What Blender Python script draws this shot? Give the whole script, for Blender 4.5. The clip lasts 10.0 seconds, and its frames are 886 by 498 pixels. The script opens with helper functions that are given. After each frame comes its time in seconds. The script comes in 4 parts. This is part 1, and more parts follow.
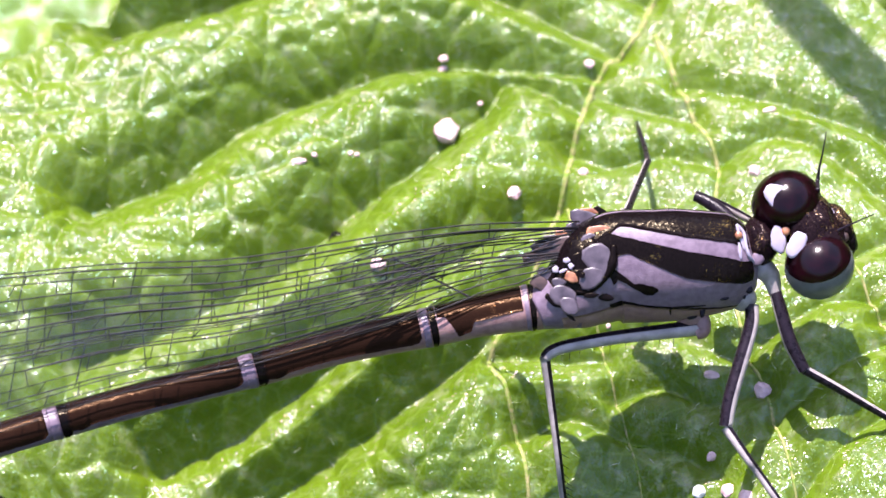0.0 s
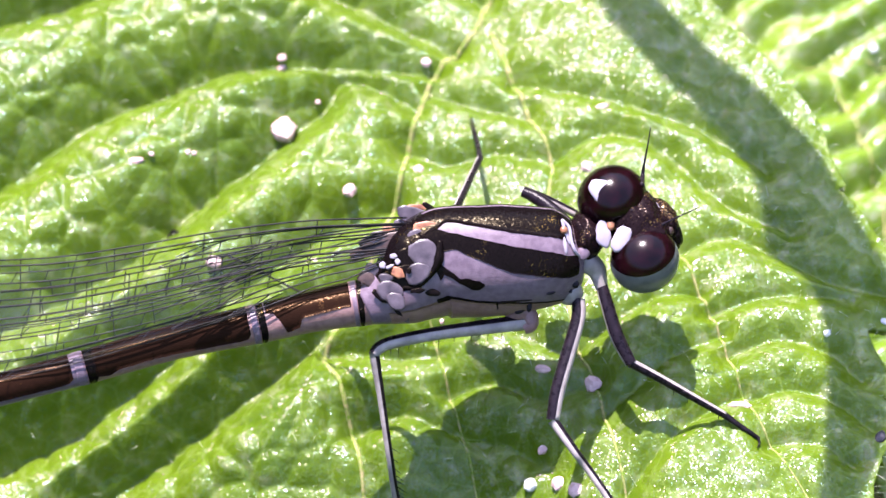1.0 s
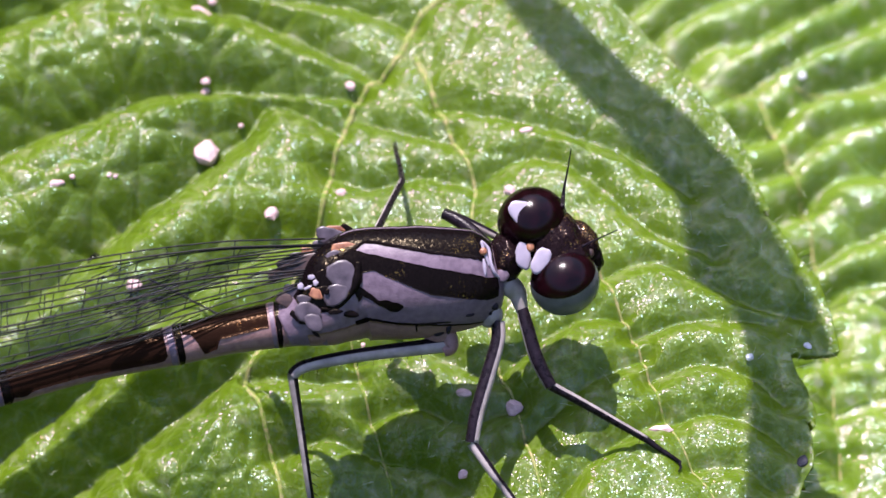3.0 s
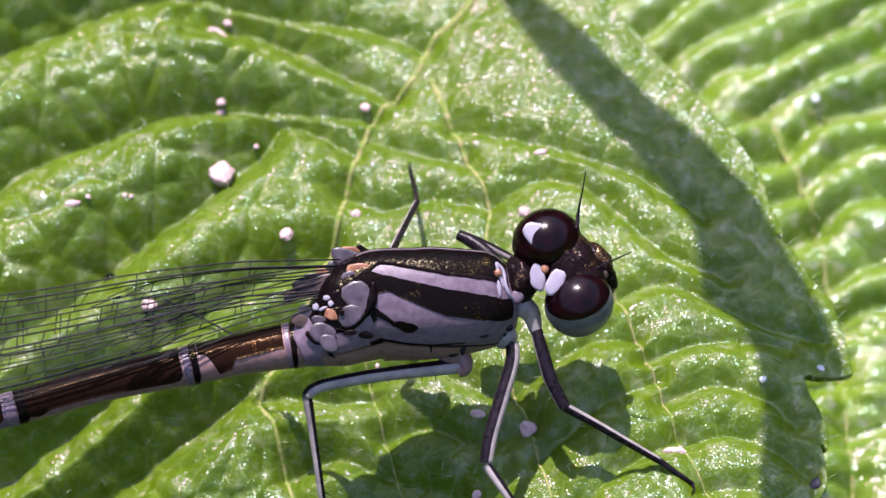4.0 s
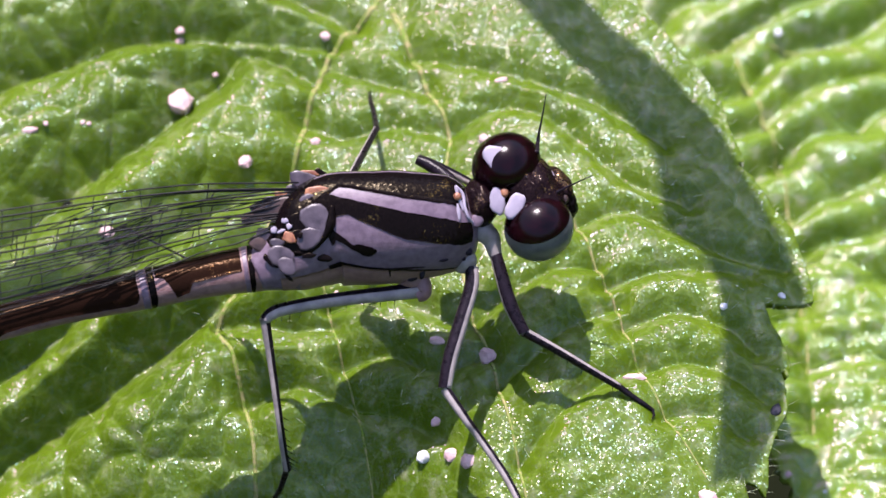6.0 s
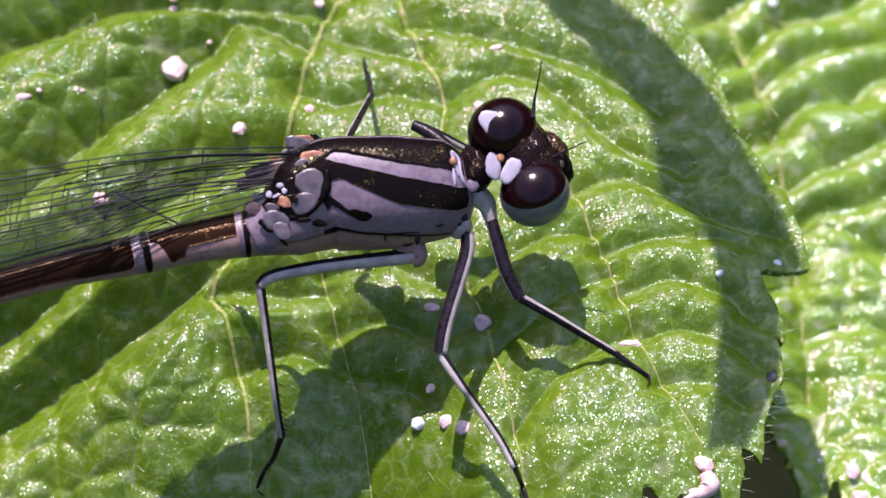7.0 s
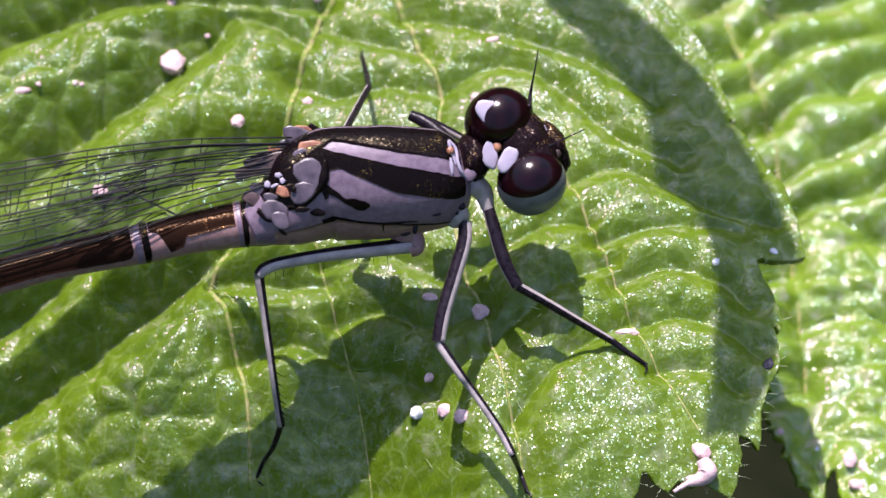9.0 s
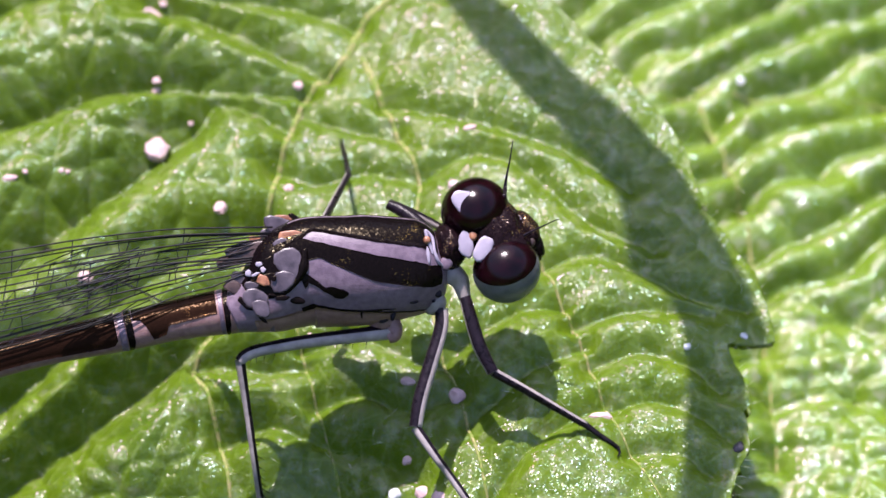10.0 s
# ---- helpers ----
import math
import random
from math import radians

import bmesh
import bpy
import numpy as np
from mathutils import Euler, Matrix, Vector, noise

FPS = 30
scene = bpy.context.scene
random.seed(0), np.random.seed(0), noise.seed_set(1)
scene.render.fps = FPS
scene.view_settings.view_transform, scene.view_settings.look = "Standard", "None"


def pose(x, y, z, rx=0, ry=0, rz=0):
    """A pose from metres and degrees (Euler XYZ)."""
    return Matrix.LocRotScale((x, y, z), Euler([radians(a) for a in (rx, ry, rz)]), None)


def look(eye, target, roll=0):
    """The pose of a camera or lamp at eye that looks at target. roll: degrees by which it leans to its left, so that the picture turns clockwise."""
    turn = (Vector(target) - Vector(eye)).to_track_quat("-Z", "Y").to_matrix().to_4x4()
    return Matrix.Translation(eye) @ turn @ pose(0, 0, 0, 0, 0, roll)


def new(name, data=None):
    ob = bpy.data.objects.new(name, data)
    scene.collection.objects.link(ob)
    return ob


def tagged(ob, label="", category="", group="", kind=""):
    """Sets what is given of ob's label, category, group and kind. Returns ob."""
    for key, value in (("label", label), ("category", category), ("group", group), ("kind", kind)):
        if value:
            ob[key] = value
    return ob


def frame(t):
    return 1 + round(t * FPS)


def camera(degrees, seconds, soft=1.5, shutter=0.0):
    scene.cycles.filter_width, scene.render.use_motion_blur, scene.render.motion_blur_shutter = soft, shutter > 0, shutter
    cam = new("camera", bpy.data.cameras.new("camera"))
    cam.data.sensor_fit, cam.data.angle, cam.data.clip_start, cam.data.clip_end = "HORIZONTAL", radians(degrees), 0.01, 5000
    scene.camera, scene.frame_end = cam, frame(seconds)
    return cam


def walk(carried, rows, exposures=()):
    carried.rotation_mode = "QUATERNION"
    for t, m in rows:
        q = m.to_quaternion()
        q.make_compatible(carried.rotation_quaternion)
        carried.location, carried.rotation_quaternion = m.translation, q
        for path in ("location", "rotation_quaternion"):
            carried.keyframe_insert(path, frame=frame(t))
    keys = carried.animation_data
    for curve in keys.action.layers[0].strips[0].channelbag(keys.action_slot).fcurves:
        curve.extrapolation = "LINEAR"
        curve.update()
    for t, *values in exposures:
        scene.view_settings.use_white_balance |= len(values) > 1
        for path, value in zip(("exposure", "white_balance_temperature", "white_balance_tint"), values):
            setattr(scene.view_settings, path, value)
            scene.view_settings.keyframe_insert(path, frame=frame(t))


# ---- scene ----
# ---- camera ----
cam = camera(15.0, 10.0, 1.5)
cam.data.dof.use_dof = True
cam.data.dof.focus_distance = 0.0856
cam.data.dof.aperture_fstop = 110.0
# seconds, place in millimetres, turn in degrees
PATH = [
    (0, -5.559, -47.803, 75.349, 31.945, 0.150, -0.267),
    (0.5, -2.709, -48.033, 75.658, 31.950, -0.237, -0.890),
    (1, -2.744, -48.439, 75.819, 32.062, -0.500, -1.152),
    (1.5, -3.304, -47.894, 75.900, 32.333, -0.606, -1.215),
    (2, -3.304, -48.554, 75.038, 32.340, -0.812, -1.339),
    (2.2, -1.740, -48.462, 75.383, 32.506, -0.988, -1.280),
    (3.3, -1.451, -49.037, 74.769, 33.126, -1.037, -1.305),
    (3.5, -1.598, -48.787, 74.952, 33.185, -1.124, -1.243),
    (4, -1.627, -49.071, 75.120, 33.392, -1.004, -1.050),
    (4.5, -1.667, -48.700, 74.841, 33.105, -0.831, -0.721),
    (5, -1.518, -49.232, 74.225, 33.208, -1.449, -0.985),
    (5.5, -1.503, -49.388, 74.665, 33.268, -1.567, -1.174),
    (5.7, -1.418, -49.693, 74.388, 33.191, -1.516, -1.179),
    (6.8, -1.523, -50.779, 72.926, 33.310, -1.808, -1.342),
    (7, -1.733, -50.712, 73.147, 33.173, -1.847, -1.320),
    (7.5, -1.039, -51.018, 73.897, 33.454, -2.273, -1.687),
    (8, -1.785, -51.227, 74.050, 33.472, -1.923, -1.561),
    (8.5, -1.805, -51.588, 73.392, 33.559, -1.675, -1.519),
    (9, -1.671, -51.571, 73.109, 33.493, -1.694, -1.524),
    (9.5, -1.223, -51.798, 73.778, 33.743, -1.822, -1.622),
    (10, -1.317, -51.739, 75.437, 34.215, -1.753, -1.631),
]
EXPOSURES = [(0.0, 2.0, 6500, 26), (1.0, 2.12, 6500, 26), (2.2, 1.67, 6500, 26), (3.3, 1.32, 6500, 26), (5.5, 1.32, 6500, 26), (10.0, 1.36, 6500, 26)]
walk(cam, [(t, pose(x / 1000, y / 1000, z / 1000, rx, ry, rz)) for t, x, y, z, rx, ry, rz in PATH], EXPOSURES)

# ---- light: a high sun behind the leaf, clear sky ----
SUN_FROM = Vector((-0.17, 0.50, 1.00)).normalized()
world = bpy.data.worlds.new("sky")
scene.world = world
world.use_nodes = True
sky = world.node_tree.nodes.new("ShaderNodeTexSky")
sky.sky_type = 'NISHITA'
sky.sun_disc = False
sky.dust_density = 1.0
sky.ozone_density = 0.6
sky.sun_elevation = math.asin(SUN_FROM.z)
sky.sun_rotation = math.atan2(SUN_FROM.x, SUN_FROM.y)
world.node_tree.nodes["Background"].inputs["Strength"].default_value = 0.15
world.node_tree.links.new(sky.outputs[0], world.node_tree.nodes["Background"].inputs["Color"])
sun = new("sun", bpy.data.lights.new("sun", 'SUN'))
sun.data.energy = 3.6
sun.data.angle = radians(0.53)
sun.data.color = (1.0, 0.97, 0.95)
sun.matrix_world = look(SUN_FROM * 0.5, (0, 0, 0))

# ---- materials ----
MM = 0.001


def material(name, base, rough=0.5, metal=0.0, spec=0.5):
    m = bpy.data.materials.new(name)
    m.use_nodes = True
    b = m.node_tree.nodes["Principled BSDF"]
    b.inputs["Base Color"].default_value = (*base, 1)
    b.inputs["Roughness"].default_value = rough
    b.inputs["Metallic"].default_value = metal
    b.inputs["Specular IOR Level"].default_value = spec
    return m, m.node_tree.nodes, m.node_tree.links, b


def facets(nodes, links, coords, normal, size, lean):
    """Turns the normal a little, differently for each tiny facet of the given size."""
    v = nodes.new("ShaderNodeTexVoronoi")
    v.inputs["Scale"].default_value = 1000.0 / size
    links.new(coords, v.inputs["Vector"])
    off = nodes.new("ShaderNodeVectorMath")
    off.operation = 'SUBTRACT'
    off.inputs[1].default_value = (0.5, 0.5, 0.5)
    links.new(v.outputs["Color"], off.inputs[0])
    scaled = nodes.new("ShaderNodeVectorMath")
    scaled.operation = 'SCALE'
    scaled.inputs["Scale"].default_value = lean
    links.new(off.outputs[0], scaled.inputs[0])
    total = nodes.new("ShaderNodeVectorMath")
    total.operation = 'ADD'
    links.new(normal, total.inputs[0])
    links.new(scaled.outputs[0], total.inputs[1])
    unit = nodes.new("ShaderNodeVectorMath")
    unit.operation = 'NORMALIZE'
    links.new(total.outputs[0], unit.inputs[0])
    return unit.outputs[0], v.outputs["Color"]


def flecked(name, base, fleck, share, size=0.05, tint=(1, 1, 1), lean=0.3):
    """Black cuticle with tiny metallic flecks."""
    m, nodes, links, b = material(name, base, 0.22, 0.0, 0.09)
    b.inputs["Specular Tint"].default_value = (*tint, 1)
    tc = nodes.new("ShaderNodeTexCoord")
    n = nodes.new("ShaderNodeTexNoise")
    n.inputs["Scale"].default_value = 1000.0 / size
    n.inputs["Detail"].default_value = 2.0
    links.new(tc.outputs["Object"], n.inputs["Vector"])
    broad = nodes.new("ShaderNodeTexNoise")
    broad.inputs["Scale"].default_value = 1000.0 / 0.6
    links.new(tc.outputs["Object"], broad.inputs["Vector"])
    both = nodes.new("ShaderNodeMath")
    both.operation = 'MULTIPLY'
    links.new(n.outputs["Fac"], both.inputs[0])
    links.new(broad.outputs["Fac"], both.inputs[1])
    edge = nodes.new("ShaderNodeMapRange")
    edge.inputs["From Min"].default_value, edge.inputs["From Max"].default_value = share, share + 0.05
    links.new(both.outputs[0], edge.inputs["Value"])
    mix = nodes.new("ShaderNodeMix")
    mix.data_type = 'RGBA'
    mix.inputs["A"].default_value, mix.inputs["B"].default_value = (*base, 1), (*fleck, 1)
    links.new(edge.outputs["Result"], mix.inputs["Factor"])
    links.new(mix.outputs["Result"], b.inputs["Base Color"])
    links.new(edge.outputs["Result"], b.inputs["Metallic"])
    g = nodes.new("ShaderNodeNewGeometry")
    links.new(facets(nodes, links, tc.outputs["Object"], g.outputs["Normal"], 0.035, lean)[0], b.inputs["Normal"])
    return m


def textured(name, low, high, size, rough=(0.3, 0.6), bump=0.2, bump_size=0.05, metal=0.0, spec=0.5, kind="noise", detail=4.0):
    """Two colours mixed by noise of the given size in millimetres, with a finer relief."""
    m, nodes, links, b = material(name, low, rough[0], metal, spec)
    tc = nodes.new("ShaderNodeTexCoord")
    tex = nodes.new("ShaderNodeTexNoise")
    tex.inputs["Scale"].default_value = 1000.0 / size
    tex.inputs["Detail"].default_value = detail
    links.new(tc.outputs["Object"], tex.inputs["Vector"])
    ramp = nodes.new("ShaderNodeValToRGB")
    ramp.color_ramp.elements[0].position, ramp.color_ramp.elements[1].position = 0.35, 0.65
    ramp.color_ramp.elements[0].color, ramp.color_ramp.elements[1].color = (*low, 1), (*high, 1)
    links.new(tex.outputs["Fac"], ramp.inputs["Fac"])
    links.new(ramp.outputs["Color"], b.inputs["Base Color"])
    rr = nodes.new("ShaderNodeMapRange")
    rr.inputs["To Min"].default_value, rr.inputs["To Max"].default_value = rough
    links.new(tex.outputs["Fac"], rr.inputs["Value"])
    links.new(rr.outputs["Result"], b.inputs["Roughness"])
    fine = nodes.new("ShaderNodeTexNoise" if kind == "noise" else "ShaderNodeTexVoronoi")
    fine.inputs["Scale"].default_value = 1000.0 / bump_size
    links.new(tc.outputs["Object"], fine.inputs["Vector"])
    bp = nodes.new("ShaderNodeBump")
    bp.inputs["Strength"].default_value = bump
    bp.inputs["Distance"].default_value = bump_size * MM * 0.5
    links.new(fine.outputs["Fac" if kind == "noise" else "Distance"], bp.inputs["Height"])
    links.new(bp.outputs["Normal"], b.inputs["Normal"])
    return m


def leaf_material(name, deep, fresh, dust_glint, gloss, lean=0.70):
    """A living leaf: waxy cells over a surface that lets light through, with thin pale patches for dust and painted-in
    glint.
    """
    m, nodes, links, b = material(name, fresh, 0.5, 0.0, 0.08)
    tc = nodes.new("ShaderNodeTexCoord")

    def noise_node(size, detail=3.0):
        n = nodes.new("ShaderNodeTexNoise")
        n.inputs["Scale"].default_value = 1000.0 / size
        n.inputs["Detail"].default_value = detail
        links.new(tc.outputs["Object"], n.inputs["Vector"])
        return n

    broad, blotch = noise_node(3.5), noise_node(0.5, 5.0)
    ramp = nodes.new("ShaderNodeValToRGB")
    ramp.color_ramp.elements[0].position, ramp.color_ramp.elements[1].position = 0.3, 0.72
    ramp.color_ramp.elements[0].color, ramp.color_ramp.elements[1].color = (*deep, 1), (*fresh, 1)
    mixed = nodes.new("ShaderNodeMath")
    mixed.operation = 'MULTIPLY_ADD'
    mixed.inputs[1].default_value = 0.5
    links.new(broad.outputs["Fac"], mixed.inputs[0])
    half = nodes.new("ShaderNodeMath")
    half.operation = 'MULTIPLY'
    half.inputs[1].default_value = 0.5
    links.new(blotch.outputs["Fac"], half.inputs[0])
    links.new(half.outputs[0], mixed.inputs[2])
    links.new(mixed.outputs[0], ramp.inputs["Fac"])
    # pale patches by noise: dust, and whitish glint painted into the colour
    dust = nodes.new("ShaderNodeValToRGB")
    dust.color_ramp.elements[0].position, dust.color_ramp.elements[1].position = 0.56, 0.74
    dust.color_ramp.elements[0].color, dust.color_ramp.elements[1].color = (0, 0, 0, 1), (dust_glint, dust_glint, dust_glint, 1)
    links.new(blotch.outputs["Fac"], dust.inputs["Fac"])
    tint = nodes.new("ShaderNodeMix")
    tint.data_type = 'RGBA'
    tint.inputs["B"].default_value = (0.60, 0.50, 0.48, 1)
    links.new(dust.outputs["Color"], tint.inputs["Factor"])
    links.new(ramp.outputs["Color"], tint.inputs["A"])
    net = nodes.new("ShaderNodeTexVoronoi")
    net.feature = 'DISTANCE_TO_EDGE'
    net.inputs["Scale"].default_value = 1000.0 / 0.85
    links.new(tc.outputs["Object"], net.inputs["Vector"])
    lines = nodes.new("ShaderNodeMapRange")
    lines.inputs["From Min"].default_value, lines.inputs["From Max"].default_value = 0.015, 0.05
    lines.inputs["To Min"].default_value, lines.inputs["To Max"].default_value = 0.16, 0.0
    links.new(net.outputs["Distance"], lines.inputs["Value"])
    veined = nodes.new("ShaderNodeMix")
    veined.data_type = 'RGBA'
    veined.inputs["B"].default_value = (0.30, 0.40, 0.12, 1)
    links.new(lines.outputs["Result"], veined.inputs["Factor"])
    links.new(tint.outputs["Result"], veined.inputs["A"])
    links.new(veined.outputs["Result"], b.inputs["Base Color"])
    coarse = nodes.new("ShaderNodeBump")
    coarse.inputs["Strength"].default_value = 0.8
    coarse.inputs["Distance"].default_value = 0.03 * MM
    mid = noise_node(0.13, 3.0)
    links.new(mid.outputs["Fac"], coarse.inputs["Height"])
    links.new(coarse.outputs["Normal"], b.inputs["Normal"])
    rr = nodes.new("ShaderNodeMapRange")
    rr.inputs["To Min"].default_value, rr.inputs["To Max"].default_value = 0.42, 0.6
    links.new(blotch.outputs["Fac"], rr.inputs["Value"])
    links.new(rr.outputs["Result"], b.inputs["Roughness"])
    # the wax: single platelets, each leaning its own way, glint in pale rainbow tints
    tilt, shade = facets(nodes, links, tc.outputs["Object"], coarse.outputs["Normal"], 0.045, lean)
    wax = nodes.new("ShaderNodeBsdfGlossy")
    wax.inputs["Roughness"].default_value = 0.30
    pale = nodes.new("ShaderNodeMix")
    pale.data_type = 'RGBA'
    pale.inputs["Factor"].default_value = 0.5
    pale.inputs["A"].default_value = (1.0, 0.92, 1.0, 1)
    links.new(shade, pale.inputs["B"])
    links.new(pale.outputs["Result"], wax.inputs["Color"])
    links.new(tilt, wax.inputs["Normal"])
    cover = nodes.new("ShaderNodeMapRange")
    cover.inputs["From Min"].default_value, cover.inputs["From Max"].default_value = 0.38, 0.62
    cover.inputs["To Min"].default_value, cover.inputs["To Max"].default_value = gloss * 0.4, gloss
    links.new(blotch.outputs["Fac"], cover.inputs["Value"])
    waxed = nodes.new("ShaderNodeMixShader")
    links.new(cover.outputs["Result"], waxed.inputs["Fac"])
    links.new(b.outputs[0], waxed.inputs[1])
    links.new(wax.outputs[0], waxed.inputs[2])
    through_leaf = nodes.new("ShaderNodeBsdfTranslucent")
    through_leaf.inputs["Color"].default_value = (0.37, 0.53, 0.010, 1)
    both = nodes.new("ShaderNodeMixShader")
    both.inputs["Fac"].default_value = 0.2
    links.new(waxed.outputs[0], both.inputs[1])
    links.new(through_leaf.outputs[0], both.inputs[2])
    links.new(both.outputs[0], nodes["Material Output"].inputs["Surface"])
    return m


LEAF = leaf_material("waxy leaf", (0.055, 0.108, 0.003), (0.110, 0.176, 0.004), 0.16, 0.085)
# stronger pale patches here paint in more of the highlights
LEAF_BACK = leaf_material("waxy leaf behind", (0.085, 0.17, 0.006), (0.18, 0.285, 0.012), 0.45, 0.17)
SIDE_VEIN = textured("fine leaf vein", (0.06, 0.12, 0.006), (0.10, 0.18, 0.012), 0.4, (0.7, 0.9), 0.3, 0.05, 0.0, 0.05)
VEIN = textured("leaf vein", (0.11, 0.19, 0.02), (0.30, 0.26, 0.12), 0.15, (0.6, 0.8), 0.3, 0.05, 0.0, 0.1)
HAIR = textured("leaf hair", (0.36, 0.42, 0.22), (0.55, 0.58, 0.42), 0.3, (0.3, 0.5), 0.1, 0.05)
# soil: the shade under the leaves is put into this near-black colour
SOIL = textured("shade-darkened soil", (0.004, 0.006, 0.002), (0.010, 0.012, 0.005), 4.0, (0.9, 1.0), 0.5, 1.0, 0.0, 0.05)
BLADE = textured("grass blade", (0.05, 0.13, 0.02), (0.09, 0.20, 0.03), 2.0, (0.4, 0.6), 0.3, 0.2)
GRIT = textured("pale grit", (0.46, 0.30, 0.30), (0.58, 0.41, 0.41), 0.25, (0.5, 0.8), 0.5, 0.06)
GREY_GRIT = textured("grey grit", (0.42, 0.44, 0.46), (0.62, 0.62, 0.64), 0.2, (0.4, 0.7), 0.5, 0.06)
DARK_GRIT = textured("dark crumb", (0.015, 0.012, 0.02), (0.05, 0.04, 0.05), 0.1, (0.3, 0.6), 0.8, 0.06)
LILAC = textured("lilac cuticle", (0.108, 0.073, 0.100), (0.162, 0.114, 0.150), 0.16, (0.28, 0.5), 0.6, 0.035)
PINK = textured("pinkish cuticle", (0.190, 0.100, 0.094), (0.260, 0.150, 0.140), 0.18, (0.35, 0.6), 0.5, 0.035)
PALE = textured("pale blue-white cuticle", (0.25, 0.22, 0.28), (0.34, 0.30, 0.365), 0.4, (0.35, 0.5), 0.2, 0.04)
BLACK = flecked("bronze-black cuticle", (0.004, 0.0025, 0.003), (0.30, 0.20, 0.06), 0.40, 0.035, (1.0, 0.85, 0.55), 0.25)
HEAD_BRONZE = flecked("mottled bronze cuticle", (0.008, 0.004, 0.005), (0.34, 0.20, 0.08), 0.33, 0.045, (1.0, 0.8, 0.7), 0.5)
BRONZE = flecked("coppery black cuticle", (0.013, 0.006, 0.004), (0.32, 0.15, 0.05), 0.44, 0.035, (0.5, 0.28, 0.13), 0.14)
LEG_DARK = textured("dark leg cuticle", (0.006, 0.004, 0.006), (0.014, 0.009, 0.014), 0.15, (0.22, 0.35), 0.5, 0.05, 0.0, 0.15)
LEG_PALE = textured("pale leg cuticle", (0.22, 0.19, 0.185), (0.34, 0.295, 0.28), 0.3, (0.35, 0.5), 0.3, 0.04)
EYE_DARK = textured("maroon eye", (0.003, 0.0005, 0.001), (0.009, 0.0013, 0.003), 0.3, (0.14, 0.2), 0.10, 0.03, 0.0, 0.22, "cells")
EYE_PALE = textured("grey eye", (0.085, 0.090, 0.085), (0.12, 0.125, 0.12), 0.4, (0.2, 0.3), 0.10, 0.03, 0.0, 0.35, "cells")
ORANGE = textured("orange cuticle", (0.16, 0.055, 0.03), (0.36, 0.16, 0.08), 0.15, (0.3, 0.5), 0.2, 0.04)
ROOT = textured("grey-lilac wing root", (0.032, 0.024, 0.031), (0.085, 0.066, 0.082), 0.35, (0.25, 0.45), 0.2, 0.06)
AMBER = textured("smoky wing root", (0.022, 0.012, 0.010), (0.06, 0.034, 0.028), 0.2, (0.3, 0.5), 0.3, 0.05)
WING_VEIN = textured("black wing vein", (0.006, 0.005, 0.006), (0.014, 0.011, 0.012), 0.2, (0.4, 0.6), 0.1, 0.04, 0.0, 0.2)


def membrane_material():
    m, nodes, links, b = material("clear wing membrane", (0.8, 0.8, 0.8), 0.12)
    clear = nodes.new("ShaderNodeBsdfTransparent")
    clear.inputs["Color"].default_value = (0.985, 0.985, 0.98, 1)
    mixed = nodes.new("ShaderNodeMixShader")
    tc = nodes.new("ShaderNodeTexCoord")
    n = nodes.new("ShaderNodeTexNoise")
    n.inputs["Scale"].default_value = 1200.0
    links.new(tc.outputs["Object"], n.inputs["Vector"])
    rr = nodes.new("ShaderNodeMapRange")
    rr.inputs["To Min"].default_value, rr.inputs["To Max"].default_value = 0.0, 0.03
    links.new(n.outputs["Fac"], rr.inputs["Value"])
    links.new(rr.outputs["Result"], mixed.inputs["Fac"])
    gloss = nodes.new("ShaderNodeBsdfGlossy")
    gloss.inputs["Roughness"].default_value = 0.2
    links.new(clear.outputs[0], mixed.inputs[1])
    links.new(gloss.outputs[0], mixed.inputs[2])
    links.new(mixed.outputs[0], nodes["Material Output"].inputs["Surface"])
    return m


MEMBRANE = membrane_material()


# ---- building helpers (all sizes below in millimetres) ----
def mesh_of(name, verts, faces, mat, smooth=True):
    me = bpy.data.meshes.new(name)
    me.from_pydata([(x * MM, y * MM, z * MM) for x, y, z in verts], [], faces)
    me.materials.append(mat)
    if smooth:
        me.polygons.foreach_set("use_smooth", [True] * len(me.polygons))
    me.update()
    return me


def part(name, data, parent, label=""):
    """One mesh object under a thing or a part."""
    ob = new(name, data)
    ob.parent = parent
    return tagged(ob, label)


def spline(points, n):
    """n places evenly on a smooth line through the given rows of numbers."""
    p = np.array(points, float)
    if len(p) == 2:
        return p[0] + (p[1] - p[0]) * np.linspace(0, 1, n)[:, None]
    ext = np.vstack([2 * p[0] - p[1], p, 2 * p[-1] - p[-2]])
    out = []
    for t in np.linspace(0, len(p) - 1, n):
        i = min(int(t), len(p) - 2)
        u = t - i
        a, b, c, d = ext[i:i + 4]
        out.append(0.5 * (2 * b + (c - a) * u + (2 * a - 5 * b + 4 * c - d) * u * u + (3 * b - a - 3 * c + d) * u ** 3))
    return np.array(out)


def frames(path, roll):
    """Along-vectors, side vectors (towards -y) and up vectors, with the up vector leaned by roll degrees away from -y."""
    along = np.gradient(path, axis=0)
    along /= np.linalg.norm(along, axis=1, keepdims=True)
    lean = np.array([0, math.sin(radians(roll)), math.cos(radians(roll))])
    up = lean - along * (along @ lean)[:, None]
    up /= np.linalg.norm(up, axis=1, keepdims=True)
    side = np.cross(along, up)
    side *= -np.sign(side[:, 1].sum() + 1e-9)
    return along, side, up


